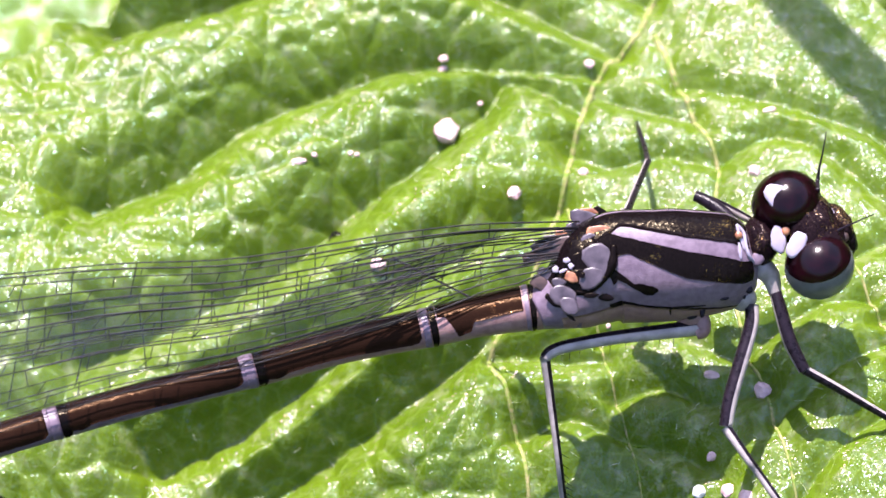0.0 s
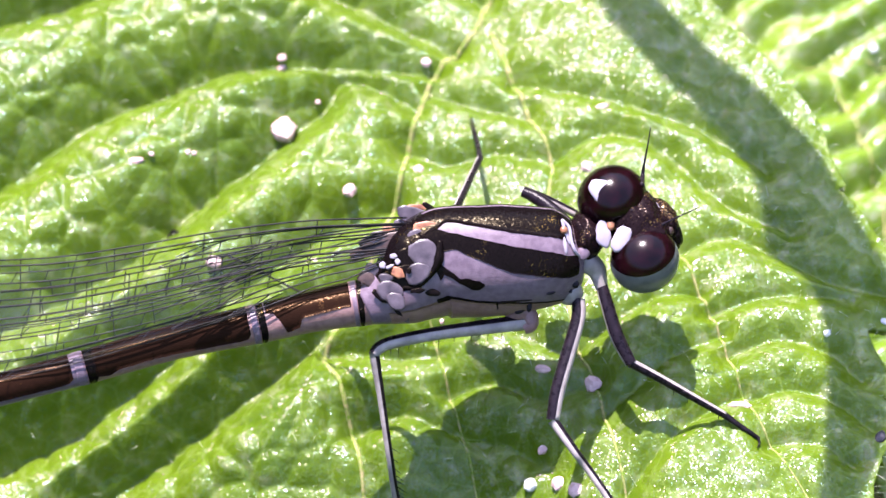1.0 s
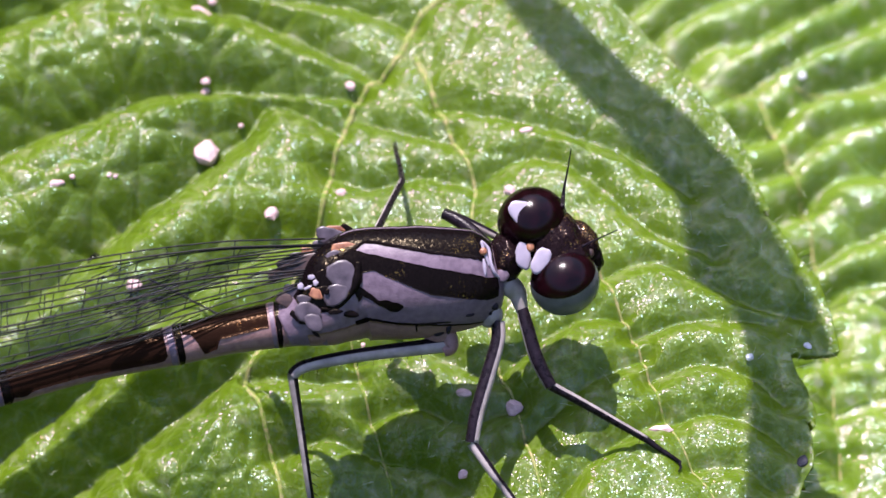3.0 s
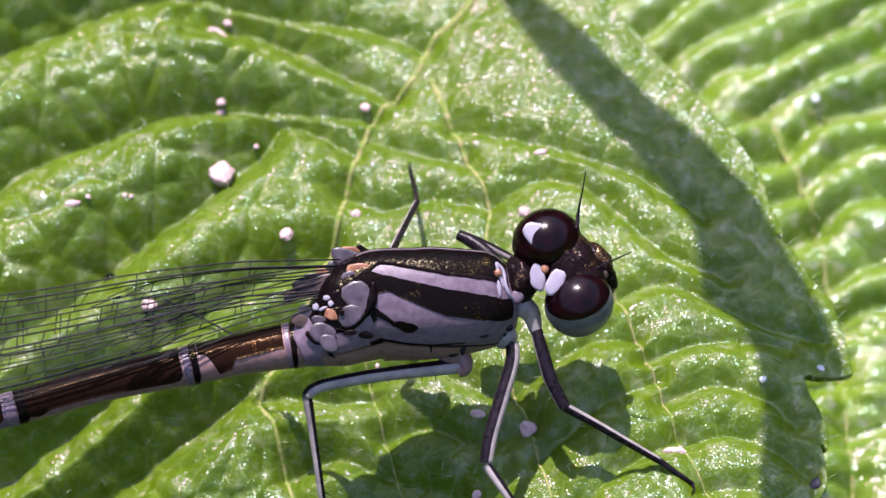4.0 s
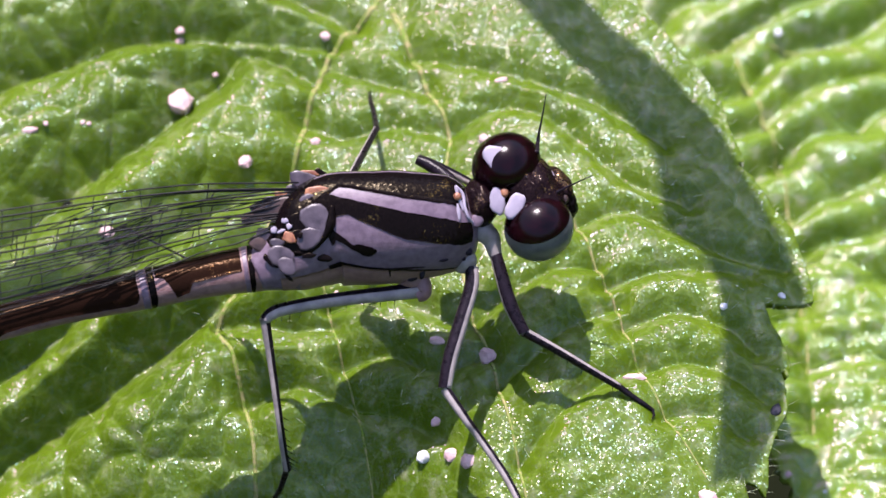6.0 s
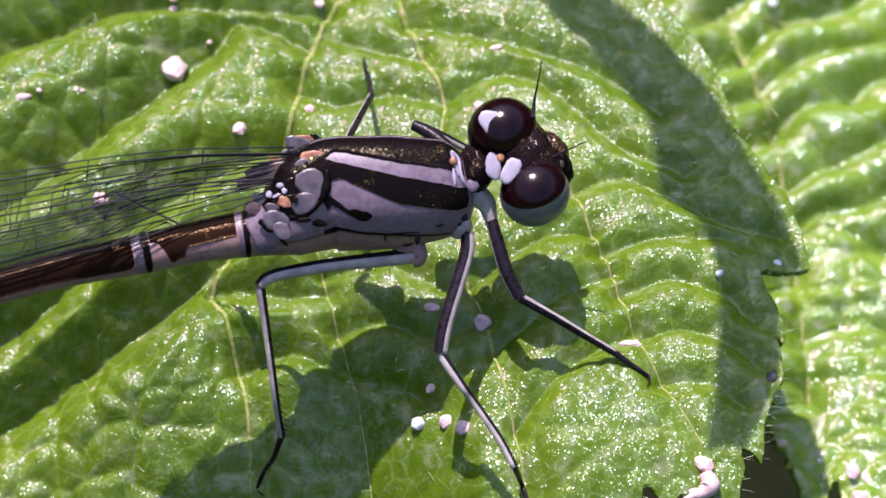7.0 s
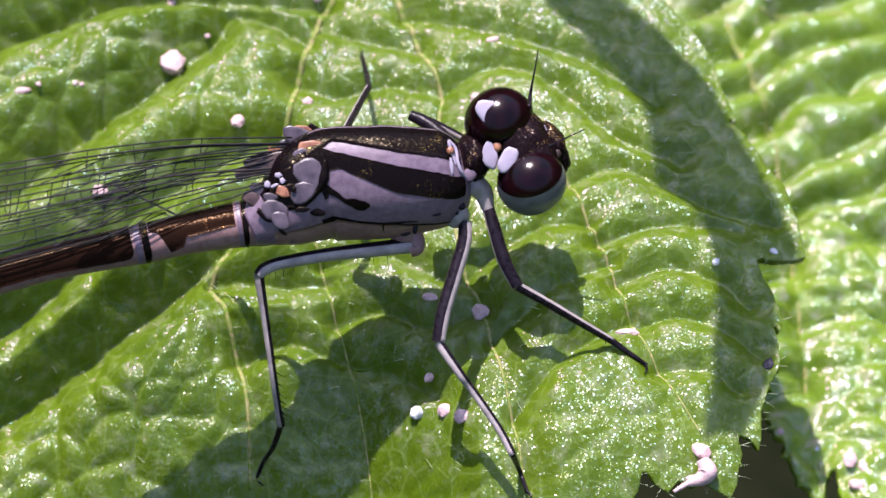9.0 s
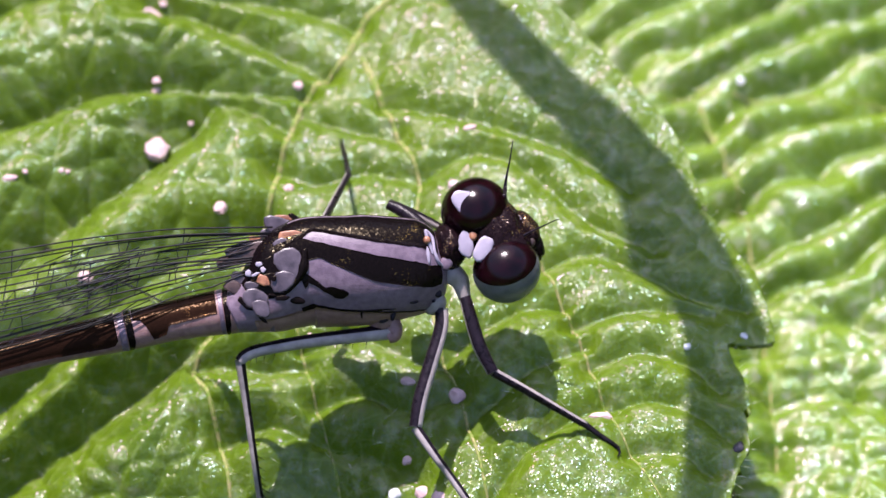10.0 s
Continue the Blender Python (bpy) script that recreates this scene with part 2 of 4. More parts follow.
def loft(name, mat, path, wide, tall, roll=0.0, around=24, sharp=0.0, low=None, high=None, proud=0.0, caps=True, below=1.0):
    """A body along a path. Angle 0 is the back's midline, 90 the side towards -y, 180 the belly. With low and high
    (degrees along the path) only that stretch of the skin is made, raised by proud. sharp: how far the back narrows to a ridge."""
    path = np.array(path, float)
    n = len(path)
    _, side, up = frames(path, roll)
    wide, tall = np.broadcast_to(wide, n), np.broadcast_to(tall, n)
    whole = low is None
    verts, faces = [], []
    cols = around if whole else around + 1
    for i in range(n):
        for j in range(cols):
            a = radians(360.0 * j / around) if whole else radians(low[i] + (high[i] - low[i]) * j / around)
            c, s = math.cos(a), math.sin(a)
            k = 1.0 - sharp * max(c, 0.0) ** 1.2 * abs(s) if sharp else 1.0
            w = (wide[i] + proud) * s * k
            h = (tall[i] + proud) * c * (1.0 if c > 0 else below)
            verts.append(tuple(path[i] + side[i] * w + up[i] * h))
    for i in range(n - 1):
        for j in range(around):
            j2 = (j + 1) % around if whole else j + 1
            faces.append((i * cols + j, i * cols + j2, (i + 1) * cols + j2, (i + 1) * cols + j))
    if whole and caps:
        faces.append(tuple(reversed(range(cols))))
        faces.append(tuple(range((n - 1) * cols, n * cols)))
    if not whole:
        # the rim turns down into the skin
        m = len(verts)
        rim = [i * cols for i in range(n)] + [(n - 1) * cols + j for j in range(1, cols)] + [i * cols + cols - 1 for i in range(n - 2, -1, -1)] + [j for j in range(cols - 2, 0, -1)]
        mid = {v: path[v // cols] for v in rim}
        for v in rim:
            p = np.array(verts[v])
            d = mid[v] - p
            verts.append(tuple(p + d / max(np.linalg.norm(d), 1e-6) * (proud + 0.02)))
        for k in range(len(rim)):
            k2 = (k + 1) % len(rim)
            faces.append((rim[k], m + k, m + k2, rim[k2]))
    return mesh_of(name, verts, faces, mat)


def tube(name, mat, path, radii, around=8, n=None):
    pts = spline(path, n or max(6, 6 * len(path)))
    r = np.interp(np.linspace(0, 1, len(pts)), np.linspace(0, 1, len(radii)), radii)
    return loft(name, mat, pts, r, r, 0.0, around)


def ellipsoid(name, mat, centre, axes, cut=None, rings=28, around=40, bumpy=0.0):
    """An ellipsoid with three axis vectors; with cut (a direction and a least cosine) only the cap on that side."""
    c, (a, b, d) = np.array(centre, float), [np.array(v, float) for v in axes]
    verts, faces, keep = [], [], []
    if cut:
        way, least = np.array(cut[0], float), cut[1]
        way = way / np.linalg.norm(way)
        other = np.cross(way, (0.3, 0.5, 0.8))
        other /= np.linalg.norm(other)
        third = np.cross(way, other)
        span = math.acos(least)
    else:
        way, other, third, span = np.array((0, 0, 1.0)), np.array((1.0, 0, 0)), np.array((0, 1.0, 0)), math.pi
    for i in range(rings + 1):
        th = span * i / rings
        for j in range(around):
            ph = 2 * math.pi * j / around
            u = way * math.cos(th) + (other * math.cos(ph) + third * math.sin(ph)) * math.sin(th)
            k = 1.0 + (bumpy * noise.noise(Vector(u) * 3.1 + Vector(c)) if bumpy else 0.0)
            verts.append(tuple(c + (a * u[0] + b * u[1] + d * u[2]) * k))
    for i in range(rings):
        for j in range(around):
            j2 = (j + 1) % around
            faces.append((i * around + j, (i + 1) * around + j, (i + 1) * around + j2, i * around + j2))
    return mesh_of(name, verts, faces, mat)


def empty(name, label, category, at=(0, 0, 0), group="", kind=""):
    ob = new(name)
    ob.location = [v * MM for v in at]
    ob.empty_display_size = 0.001
    return tagged(ob, label, category, group, kind)


# ---- the leaf's form ----
def near_lines(x, y, lines):
    """The distance of places to the nearest of some lines."""
    best = np.full(np.shape(x), 99.0)
    for line in lines:
        for (ax, ay), (bx, by) in zip(line[:-1], line[1:]):
            ux, uy = bx - ax, by - ay
            t = np.clip(((x - ax) * ux + (y - ay) * uy) / (ux * ux + uy * uy + 1e-9), 0, 1)
            best = np.minimum(best, np.hypot(x - ax - t * ux, y - ay - t * uy))
    return best


def hashed(i, j, k):
    v = np.sin(i * 127.1 + j * 311.7 + k * 74.7) * 43758.5453
    return v - np.floor(v)


def cells(x, y, size, seed):
    """Distance to the nearest seed and to the second one, of a scattered grid."""
    gx, gy = np.floor(x / size), np.floor(y / size)
    one, two = np.full(np.shape(x), 9.0), np.full(np.shape(x), 9.0)
    for dx in (-1, 0, 1):
        for dy in (-1, 0, 1):
            i, j = gx + dx, gy + dy
            d = np.hypot(i + 0.15 + 0.7 * hashed(i, j, seed) - x / size, j + 0.15 + 0.7 * hashed(i, j, seed + 5) - y / size)
            two = np.minimum(two, np.maximum(one, d))
            one = np.minimum(one, d)
    return one, two


def waves(x, y, size, seed):
    """Smooth noise between -1 and 1."""
    gx, gy = np.floor(x / size), np.floor(y / size)
    fx, fy = x / size - gx, y / size - gy
    fx, fy = fx * fx * (3 - 2 * fx), fy * fy * (3 - 2 * fy)
    v = [[hashed(gx + i, gy + j, seed) for j in (0, 1)] for i in (0, 1)]
    return 2 * ((v[0][0] * (1 - fx) + v[1][0] * fx) * (1 - fy) + (v[0][1] * (1 - fx) + v[1][1] * fx) * fy) - 1


def curved(line, n=5):
    """A smooth line through the given places."""
    p = np.array(line, float)
    ext = np.vstack([2 * p[0] - p[1], p, 2 * p[-1] - p[-2]])
    out = []
    for t in np.linspace(0, len(p) - 1, n * (len(p) - 1) + 1):
        i = min(int(t), len(p) - 2)
        u = t - i
        a, b, c, d = ext[i:i + 4]
        out.append(tuple(0.5 * (2 * b + (c - a) * u + (2 * a - 5 * b + 4 * c - d) * u * u + (3 * b - a - 3 * c + d) * u ** 3)))
    return out


# the strong veins of the leaf under the insect, from its base outward
MAIN_VEINS = [
    [(2.01, 9.95), (1.36, 8.84), (0.39, 7.89), (-0.06, 6.78), (-1.21, 5.49), (-1.91, 3.30), (-2.36, 1.33), (-3.19, -1.09), (-4.30, -2.90), (-3.94, -3.88), (-3.57, -5.16), (-3.34, -6.33), (-3.28, -8.05)],
    [(0.38, 6.61), (0.97, 4.90), (1.38, 3.61), (1.91, 2.15), (1.77, 0.80), (1.98, -1.37), (2.37, -3.55), (2.78, -4.83), (3.16, -6.63), (3.47, -8.21), (3.72, -9.85)],
    [(4.51, 0.81), (4.84, -0.18), (5.18, -1.07), (5.64, -2.39), (6.09, -3.68), (6.58, -5.46), (7.36, -7.26), (8.16, -8.69)],
    [(-2.14, 1.30), (-1.83, -0.90), (-1.39, -2.85), (-0.98, -4.42), (-0.54, -5.95), (-0.23, -7.61), (-0.08, -8.72)],
]
SIDE_VEINS = [
    [(-1.21, 5.53), (-3.40, 5.86), (-5.47, 6.16), (-7.54, 6.07), (-9.58, 5.42), (-11.26, 4.38), (-13.04, 2.87), (-15.12, 1.77)],
    [(-1.75, 4.41), (-3.63, 5.53), (-4.33, 4.57), (-5.87, 3.17), (-7.71, 1.83), (-10.10, -0.08), (-12.75, -1.76), (-15.16, -2.55)],
    [(-2.36, 1.24), (-4.28, 0.48), (-6.09, -0.74), (-8.52, -2.57), (-10.96, -4.13), (-13.09, -4.99)],
    [(-3.35, -1.42), (-4.70, -2.73), (-6.83, -3.88), (-9.15, -5.00), (-10.68, -5.96)],
    [(0.24, 7.82), (-1.50, 8.66), (-3.75, 9.19), (-6.36, 10.17), (-8.49, 10.29), (-11.50, 8.87), (-14.78, 7.68)],
    [(-0.57, 6.17), (-2.14, 7.17), (-4.06, 8.43), (-5.68, 9.07)],
    [(0.97, 4.90), (3.11, 4.04), (4.61, 3.38), (6.11, 2.63), (7.71, 1.35)],
    [(1.91, 2.15), (3.37, 2.79), (4.86, 2.08), (6.45, 0.44), (8.20, -0.62)],
    [(5.18, -1.07), (6.55, -0.63), (7.99, -1.51), (9.30, -2.16), (10.64, -2.42)],
    [(5.83, -3.08), (7.19, -2.57), (8.52, -2.54), (9.56, -2.67)],
    [(6.28, -4.28), (7.70, -3.86), (8.86, -4.25), (9.68, -5.06)],
    [(6.65, -5.63), (8.05, -5.37), (9.18, -5.92), (9.87, -6.55)],
    [(7.15, -6.95), (8.38, -6.93), (9.22, -7.52)],
    [(5.64, -2.39), (4.37, -2.54), (3.18, -3.20), (2.44, -3.72)],
    [(6.09, -3.68), (4.89, -4.27), (3.70, -5.27), (2.97, -5.76)],
    [(6.58, -5.46), (5.39, -6.13), (4.20, -7.19), (3.47, -8.07)],
    [(-1.39, -2.85), (0.24, -2.77), (1.71, -3.60), (2.44, -3.88)],
    [(-0.98, -4.42), (0.24, -4.27), (1.40, -4.94), (2.78, -4.83)],
    [(-0.74, -5.42), (0.52, -5.92), (1.65, -6.94)],
    [(-1.24, -3.30), (-2.44, -3.28), (-3.35, -3.03), (-4.30, -2.90)],
    [(-0.74, -5.42), (-2.14, -4.72), (-3.34, -4.92)],
    [(1.91, 2.15), (0.32, 2.64), (-0.91, 2.42), (-1.99, 2.94)],
    [(1.33, 3.72), (0.19, 4.15), (-1.36, 4.84)],
]
MAIN_VEINS, SIDE_VEINS = [curved(v) for v in MAIN_VEINS], [curved(v, 4) for v in SIDE_VEINS]


def leaf_fall(x, y):
    """The blade bends down towards the viewer on one side and droops at its outer margin."""
    down = np.clip((-1.0 - y) / 5.5, 0, 1)
    steep = 0.60 * np.maximum(-5.5 - y, 0) * np.clip((2.6 - x) / 3.0, 0, 1)
    return -2.7 * np.clip((4.5 - x) / 6.5, 0, 2.0) * (0.45 + 0.55 * down * down * (3 - 2 * down)) - steep - 0.08 * np.maximum(-6.5 - y, 0) ** 2 - 0.02 * np.maximum(x - 7.0, 0) ** 2


def leaf_height(x, y):
    """The puckered blade: veins lie in furrows, the fields between them bulge."""
    x, y = np.asarray(x, float), np.asarray(y, float)
    main, side = near_lines(x, y, MAIN_VEINS), near_lines(x, y, SIDE_VEINS)
    left = np.clip((-1.0 - x) / 5.0, 0, 1)
    wide = 0.70 + 1.1 * left
    roll = np.sin(np.pi / 2 * np.minimum(side / wide, 1.0))
    h = 0.20 * (1 - np.exp(-(main / 0.5) ** 1.2)) + (0.42 + 1.2 * left) * roll
    one, two = cells(x + 0.3 * waves(x, y, 1.1, 3), y + 0.3 * waves(x, y, 1.1, 4), 1.05, 11)
    blister = np.sin(np.pi / 2 * np.minimum((two - one) / 0.8, 1.0))
    h = h + (0.09 + 0.09 * left) * blister
    one, two = cells(x + 0.1 * waves(x, y, 0.4, 7), y, 0.42, 23)
    h = h + 0.022 * np.sin(np.pi / 2 * np.minimum((two - one) / 0.85, 1.0))
    h = h + 0.20 * waves(x, y, 3.2, 31)
    return h - 0.35 + leaf_fall(x, y)


def leaf_sheet(name, mat, outline, height, step, parent, thick=0.22, label=""):
    """A blade: a fine net over the outline, its rim drawn onto the outline, with thickness."""
    out = np.array(outline)
    x0, y0 = out.min(0) - step
    nx, ny = (np.ceil((out.max(0) - out.min(0)) / step) + 3).astype(int)
    gx, gy = np.meshgrid(x0 + step * np.arange(nx), y0 + step * np.arange(ny), indexing="ij")
    inside = np.zeros(gx.shape, bool)
    ends = np.roll(out, -1, axis=0)
    for (ax, ay), (bx, by) in zip(out, ends):
        if ay != by:
            cross = ((ay > gy) != (by > gy)) & (gx < (bx - ax) * (gy - ay) / (by - ay) + ax)
            inside ^= cross
    grown = inside.copy()
    for dx in (-1, 0, 1):
        for dy in (-1, 0, 1):
            grown |= np.roll(np.roll(inside, dx, 0), dy, 1)
    rim = grown & ~inside
    px, py = gx[rim], gy[rim]
    best, bx_, by_ = np.full(px.shape, 99.0), px.copy(), py.copy()
    for (ax, ay), (bx, by) in zip(out, ends):
        ux, uy = bx - ax, by - ay
        t = np.clip(((px - ax) * ux + (py - ay) * uy) / (ux * ux + uy * uy + 1e-9), 0, 1)
        d = np.hypot(px - ax - t * ux, py - ay - t * uy)
        nearer = d < best
        best[nearer] = d[nearer]
        bx_[nearer], by_[nearer] = (ax + t * ux)[nearer], (ay + t * uy)[nearer]
    gx[rim], gy[rim] = bx_, by_
    z = height(gx, gy)
    index = np.full(gx.shape, -1)
    index[grown] = np.arange(grown.sum())
    a, b, c, d = index[:-1, :-1], index[1:, :-1], index[1:, 1:], index[:-1, 1:]
    quad = np.stack([a, b, c, d], -1).reshape(-1, 4)
    some_in = (inside[:-1, :-1] | inside[1:, :-1] | inside[1:, 1:] | inside[:-1, 1:]).reshape(-1)
    quad = quad[(quad >= 0).all(1) & some_in]
    me = mesh_of(name, np.stack([gx[grown], gy[grown], z[grown]], 1).tolist(), quad.tolist(), mat)
    ob = part(name, me, parent, label)
    solid = ob.modifiers.new("thickness", 'SOLIDIFY')
    solid.thickness, solid.offset = thick * MM, -1.0
    return ob


def vein_on(name, mat, line, height, parent, wide, sink=0.0):
    pts = spline([(p[0], p[1], 0) for p in line], 5 * len(line))
    pts[:, 2] = height(pts[:, 0], pts[:, 1]) + wide * 0.05 - sink
    r = wide * np.interp(np.linspace(0, 1, len(pts)), [0, 0.25, 1], [1.0, 0.6, 0.35])
    return part(name, loft(name, mat, pts, r, r * 0.8, 0, 8), parent)


# ---- the leaf under the insect ----
leaf = empty("leaf", "puckered green leaf with toothed margin and dust grains", "leaf")
OUTLINE = [(3.34, 11.78), (4.55, 9.77), (5.81, 7.88), (6.84, 6.42), (7.52, 5.46), (8.06, 4.59), (8.71, 3.79), (9.26, 2.69), (9.42, 1.75), (9.72, 0.76), (9.47, 0.66), (9.27, 0.83),
    (9.92, 0.18), (10.39, -0.68), (10.87, -1.34), (11.11, -2.20), (11.23, -2.88), (11.27, -3.49), (10.99, -3.63), (10.38, -3.74), (9.91, -3.60), (10.05, -4.19), (10.30, -4.76), (10.49, -5.42), (10.42, -5.85), (10.28, -5.61), (10.10, -5.40), (10.29, -6.02), (10.34, -6.68), (10.24, -7.04),
    (9.99, -7.45), (9.73, -8.21), (9.69, -8.91), (9.62, -9.16), (9.40, -8.93), (9.05, -8.77), (9.20, -9.28), (9.09, -9.61), (9.04, -10.00), (8.86, -10.31), (8.46, -10.13), (8.22, -9.99), (7.93, -10.09), (7.57, -9.91), (7.28, -10.20), (6.99, -10.01), (6.65, -9.63), (6.53, -10.14), (6.28, -10.44), (5.56, -11.10), (4.69, -11.38), (3.71, -11.39), (2.45, -11.67), (0.49, -11.05), (-2.48, -10.56), (-5.51, -10.05), (-9.19, -8.98), (-13.09, -8.03),
    (-16.90, -6.19), (-19.74, -4.71), (-21.50, -2.54), (-22.48, 0.33), (-22.03, 2.90), (-20.32, 4.21), (-18.51, 4.97), (-17.66, 6.03), (-16.44, 6.51), (-16.35, 7.29), (-14.96, 7.88), (-14.53, 8.68), (-13.13, 9.18), (-11.60, 10.70), (-11.18, 12.15), (-9.11, 13.61), (-5.80, 14.68), (-1.15, 14.58), (2.10, 13.64)]
OUTLINE = [(p[0], p[1]) for p in OUTLINE]
leaf_sheet("blade", LEAF, OUTLINE, leaf_height, 0.06, leaf)
for line, wide in zip(MAIN_VEINS, (0.15, 0.10, 0.075, 0.06)):
    vein_on("vein", VEIN, line, leaf_height, leaf, wide)
for line in SIDE_VEINS:
    vein_on("side_vein", SIDE_VEIN, line, leaf_height, leaf, 0.055, 0.02)


# ---- the leaf behind and below ----
def back_base(x):
    """How far below the first leaf the second one lies."""
    return -6.0 - 0.1 * np.maximum(x - 11.0, 0)


BACK_MAIN = [
    [(4.77, 16.50), (5.67, 13.23), (7.12, 11.32), (8.28, 10.28), (9.02, 9.28), (11.20, 9.14), (13.91, 9.09), (17.37, 9.49)],
    [(10.51, 9.04), (11.40, 6.25), (11.71, 4.89), (11.93, 2.57), (12.06, -0.79), (12.09, -4.39), (12.17, -6.98)],
]
BACK_SIDE = [
    [(9.02, 9.28), (10.27, 10.48), (11.73, 11.81), (13.55, 12.80)],
    [(7.12, 11.32), (9.04, 12.37), (10.82, 13.45)],
    [(10.51, 9.04), (11.76, 7.68), (13.68, 6.40), (16.11, 5.56)],
    [(11.57, 5.27), (12.84, 4.57), (14.99, 2.77)],
    [(10.44, 7.82), (9.50, 6.20), (8.57, 4.44)],
    [(11.78, 3.73), (10.41, 2.89), (9.70, 1.75)],
    [(11.88, 1.82), (13.27, 1.90), (15.13, 0.87)],
    [(12.00, 0.32), (10.65, -0.49), (9.76, -1.95)],
    [(12.09, -1.51), (13.65, -1.06), (15.52, -1.70)],
    [(12.07, -3.49), (10.85, -4.09), (9.84, -5.15)],
]


def back_height(x, y):
    x, y = np.asarray(x, float), np.asarray(y, float)
    main, side = near_lines(x, y, BACK_MAIN), near_lines(x, y, BACK_SIDE)
    high = np.clip((y - 0.5) / 2.0, 0, 1)
    h = 0.5 * (1 - np.exp(-(main / 0.9) ** 1.5)) + (0.6 - 0.35 * high) * np.sin(np.pi / 2 * np.minimum(side / 1.0, 1.0))
    bent = 0.87 * y - 0.5 * x + 0.35 * waves(x, y, 1.8, 45)
    h = h + 0.75 * np.abs(np.sin(np.pi * bent / 1.5)) * high
    one, two = cells(x + 0.3 * waves(x, y, 0.9, 43), 1.3 * y + 0.3 * waves(x, y, 0.9, 44), 1.1, 51)
    h = h + (0.26 - 0.18 * high) * np.sin(np.pi / 2 * np.minimum((two - one) / 0.8, 1.0))
    return h + 0.3 * waves(x, y, 3.4, 61) + back_base(x) - 0.9


leaf_behind = empty("leaf", "second puckered green leaf, blurred, lower than the first", "leaf")
BACK_OUTLINE = [(4.19, 20.12), (4.04, 15.63), (4.95, 12.17), (6.23, 6.81), (8.47, 2.90), (9.51, -0.86), (10.71, -4.39), (10.94, -5.47), (11.23, -5.99), (11.45, -6.78), (11.90, -7.02), (12.13, -7.37), (12.27, -6.66), (12.52, -6.12), (12.62, -6.73), (12.64, -7.34), (12.75, -7.86), (13.11, -7.32), (13.71, -7.63), (14.20, -8.82), (16.02, -9.26), (18.15, -6.53), (21.22, -0.29), (23.15, 7.61), (21.65, 16.01), (16.77, 20.87), (9.62, 21.98)]
leaf_sheet("blade", LEAF_BACK, [(p[0], p[1]) for p in BACK_OUTLINE], back_height, 0.12, leaf_behind)
for line in BACK_MAIN:
    vein_on("vein", VEIN, line, back_height, leaf_behind, 0.09)
for line in BACK_SIDE:
    vein_on("side_vein", SIDE_VEIN, line, back_height, leaf_behind, 0.05)


# ---- the leaf far behind, beyond the margin ----
def far_height(x, y):
    x, y = np.asarray(x, float), np.asarray(y, float)
    one, two = cells(x, y + 0.4 * waves(x, y, 1.5, 72), 2.0, 71)
    return -10.0 + 0.7 * np.minimum((two - one) * 1.4, 1.0) ** 0.6 + 0.6 * waves(x, y, 5.0, 73)


leaf_far = empty("leaf", "pale green leaf, out of focus, under the other leaves", "leaf")
FAR_OUTLINE = [(-28.08, 5.51), (-26.31, 18.31), (-21.56, 24.92), (-14.25, 26.89), (-6.33, 25.90), (-4.39, 20.60), (-8.22, 14.69), (-12.23, 10.38), (-18.16, 7.09), (-22.83, 3.51)]
leaf_sheet("blade", LEAF_BACK, [(p[0], p[1]) for p in FAR_OUTLINE], far_height, 0.2, leaf_far)

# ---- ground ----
# the sun reaches this sheet; its colour carries the shade
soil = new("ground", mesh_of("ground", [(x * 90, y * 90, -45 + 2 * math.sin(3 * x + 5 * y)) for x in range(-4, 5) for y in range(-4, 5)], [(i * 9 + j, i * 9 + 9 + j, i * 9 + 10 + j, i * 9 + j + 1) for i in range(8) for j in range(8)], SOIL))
tagged(soil, "soil below the leaves, coloured near-black to stand for shade", "ground", kind="structure")


# ---- an unseen green ring added around, for bounced light and reflections ----
BOUNCE_GREEN = textured("bounce ring green", (0.050, 0.110, 0.010), (0.130, 0.230, 0.025), 14.0, (0.5, 0.7), 0.8, 5.0, 0.0, 0.2)
verts, faces = [], []
for k in range(96):
    a = 2 * math.pi * k / 96
    top = 110 + 30 * noise.noise(Vector((4 * math.cos(a), 4 * math.sin(a), 1.0))) + 14 * math.sin(k * 2.3)
    for z, r in ((-60, 300), (40, 310), (150, 300), (top, 296), (top, 306), (-60, 322)):
        r = r + 8 * noise.noise(Vector((5 * math.cos(a), 5 * math.sin(a), z * 0.02)))
        verts.append((r * math.cos(a), r * math.sin(a), z))
for k in range(96):
    m = (k + 1) % 96
    faces += [(k * 6 + j, m * 6 + j, m * 6 + j + 1, k * 6 + j + 1) for j in range(5)]
bounce_ring = new("backdrop", mesh_of("backdrop", verts, faces, BOUNCE_GREEN))
tagged(bounce_ring, "unseen foliage-green ring added around the leaves for bounced light", "backdrop", kind="structure")


# ---- the damselfly ----
fly = empty("damselfly", "lilac and bronze-black damselfly standing on the leaf", "damselfly")
ROLL = 30.0

# abdomen: the axis from the thorax to behind
AXIS = spline([(-2.11, -4.24, 2.90), (-3.41, -4.32, 2.80), (-4.66, -4.52, 2.70), (-5.91, -4.76, 2.60), (-8.05, -5.22, 2.50), (-10.22, -5.84, 2.40), (-12.79, -6.54, 2.30), (-14.99, -7.16, 2.20), (-17.36, -7.92, 2.10), (-19.69, -8.69, 2.00), (-21.99, -9.48, 1.90), (-24.14, -10.27, 1.80)], 240)
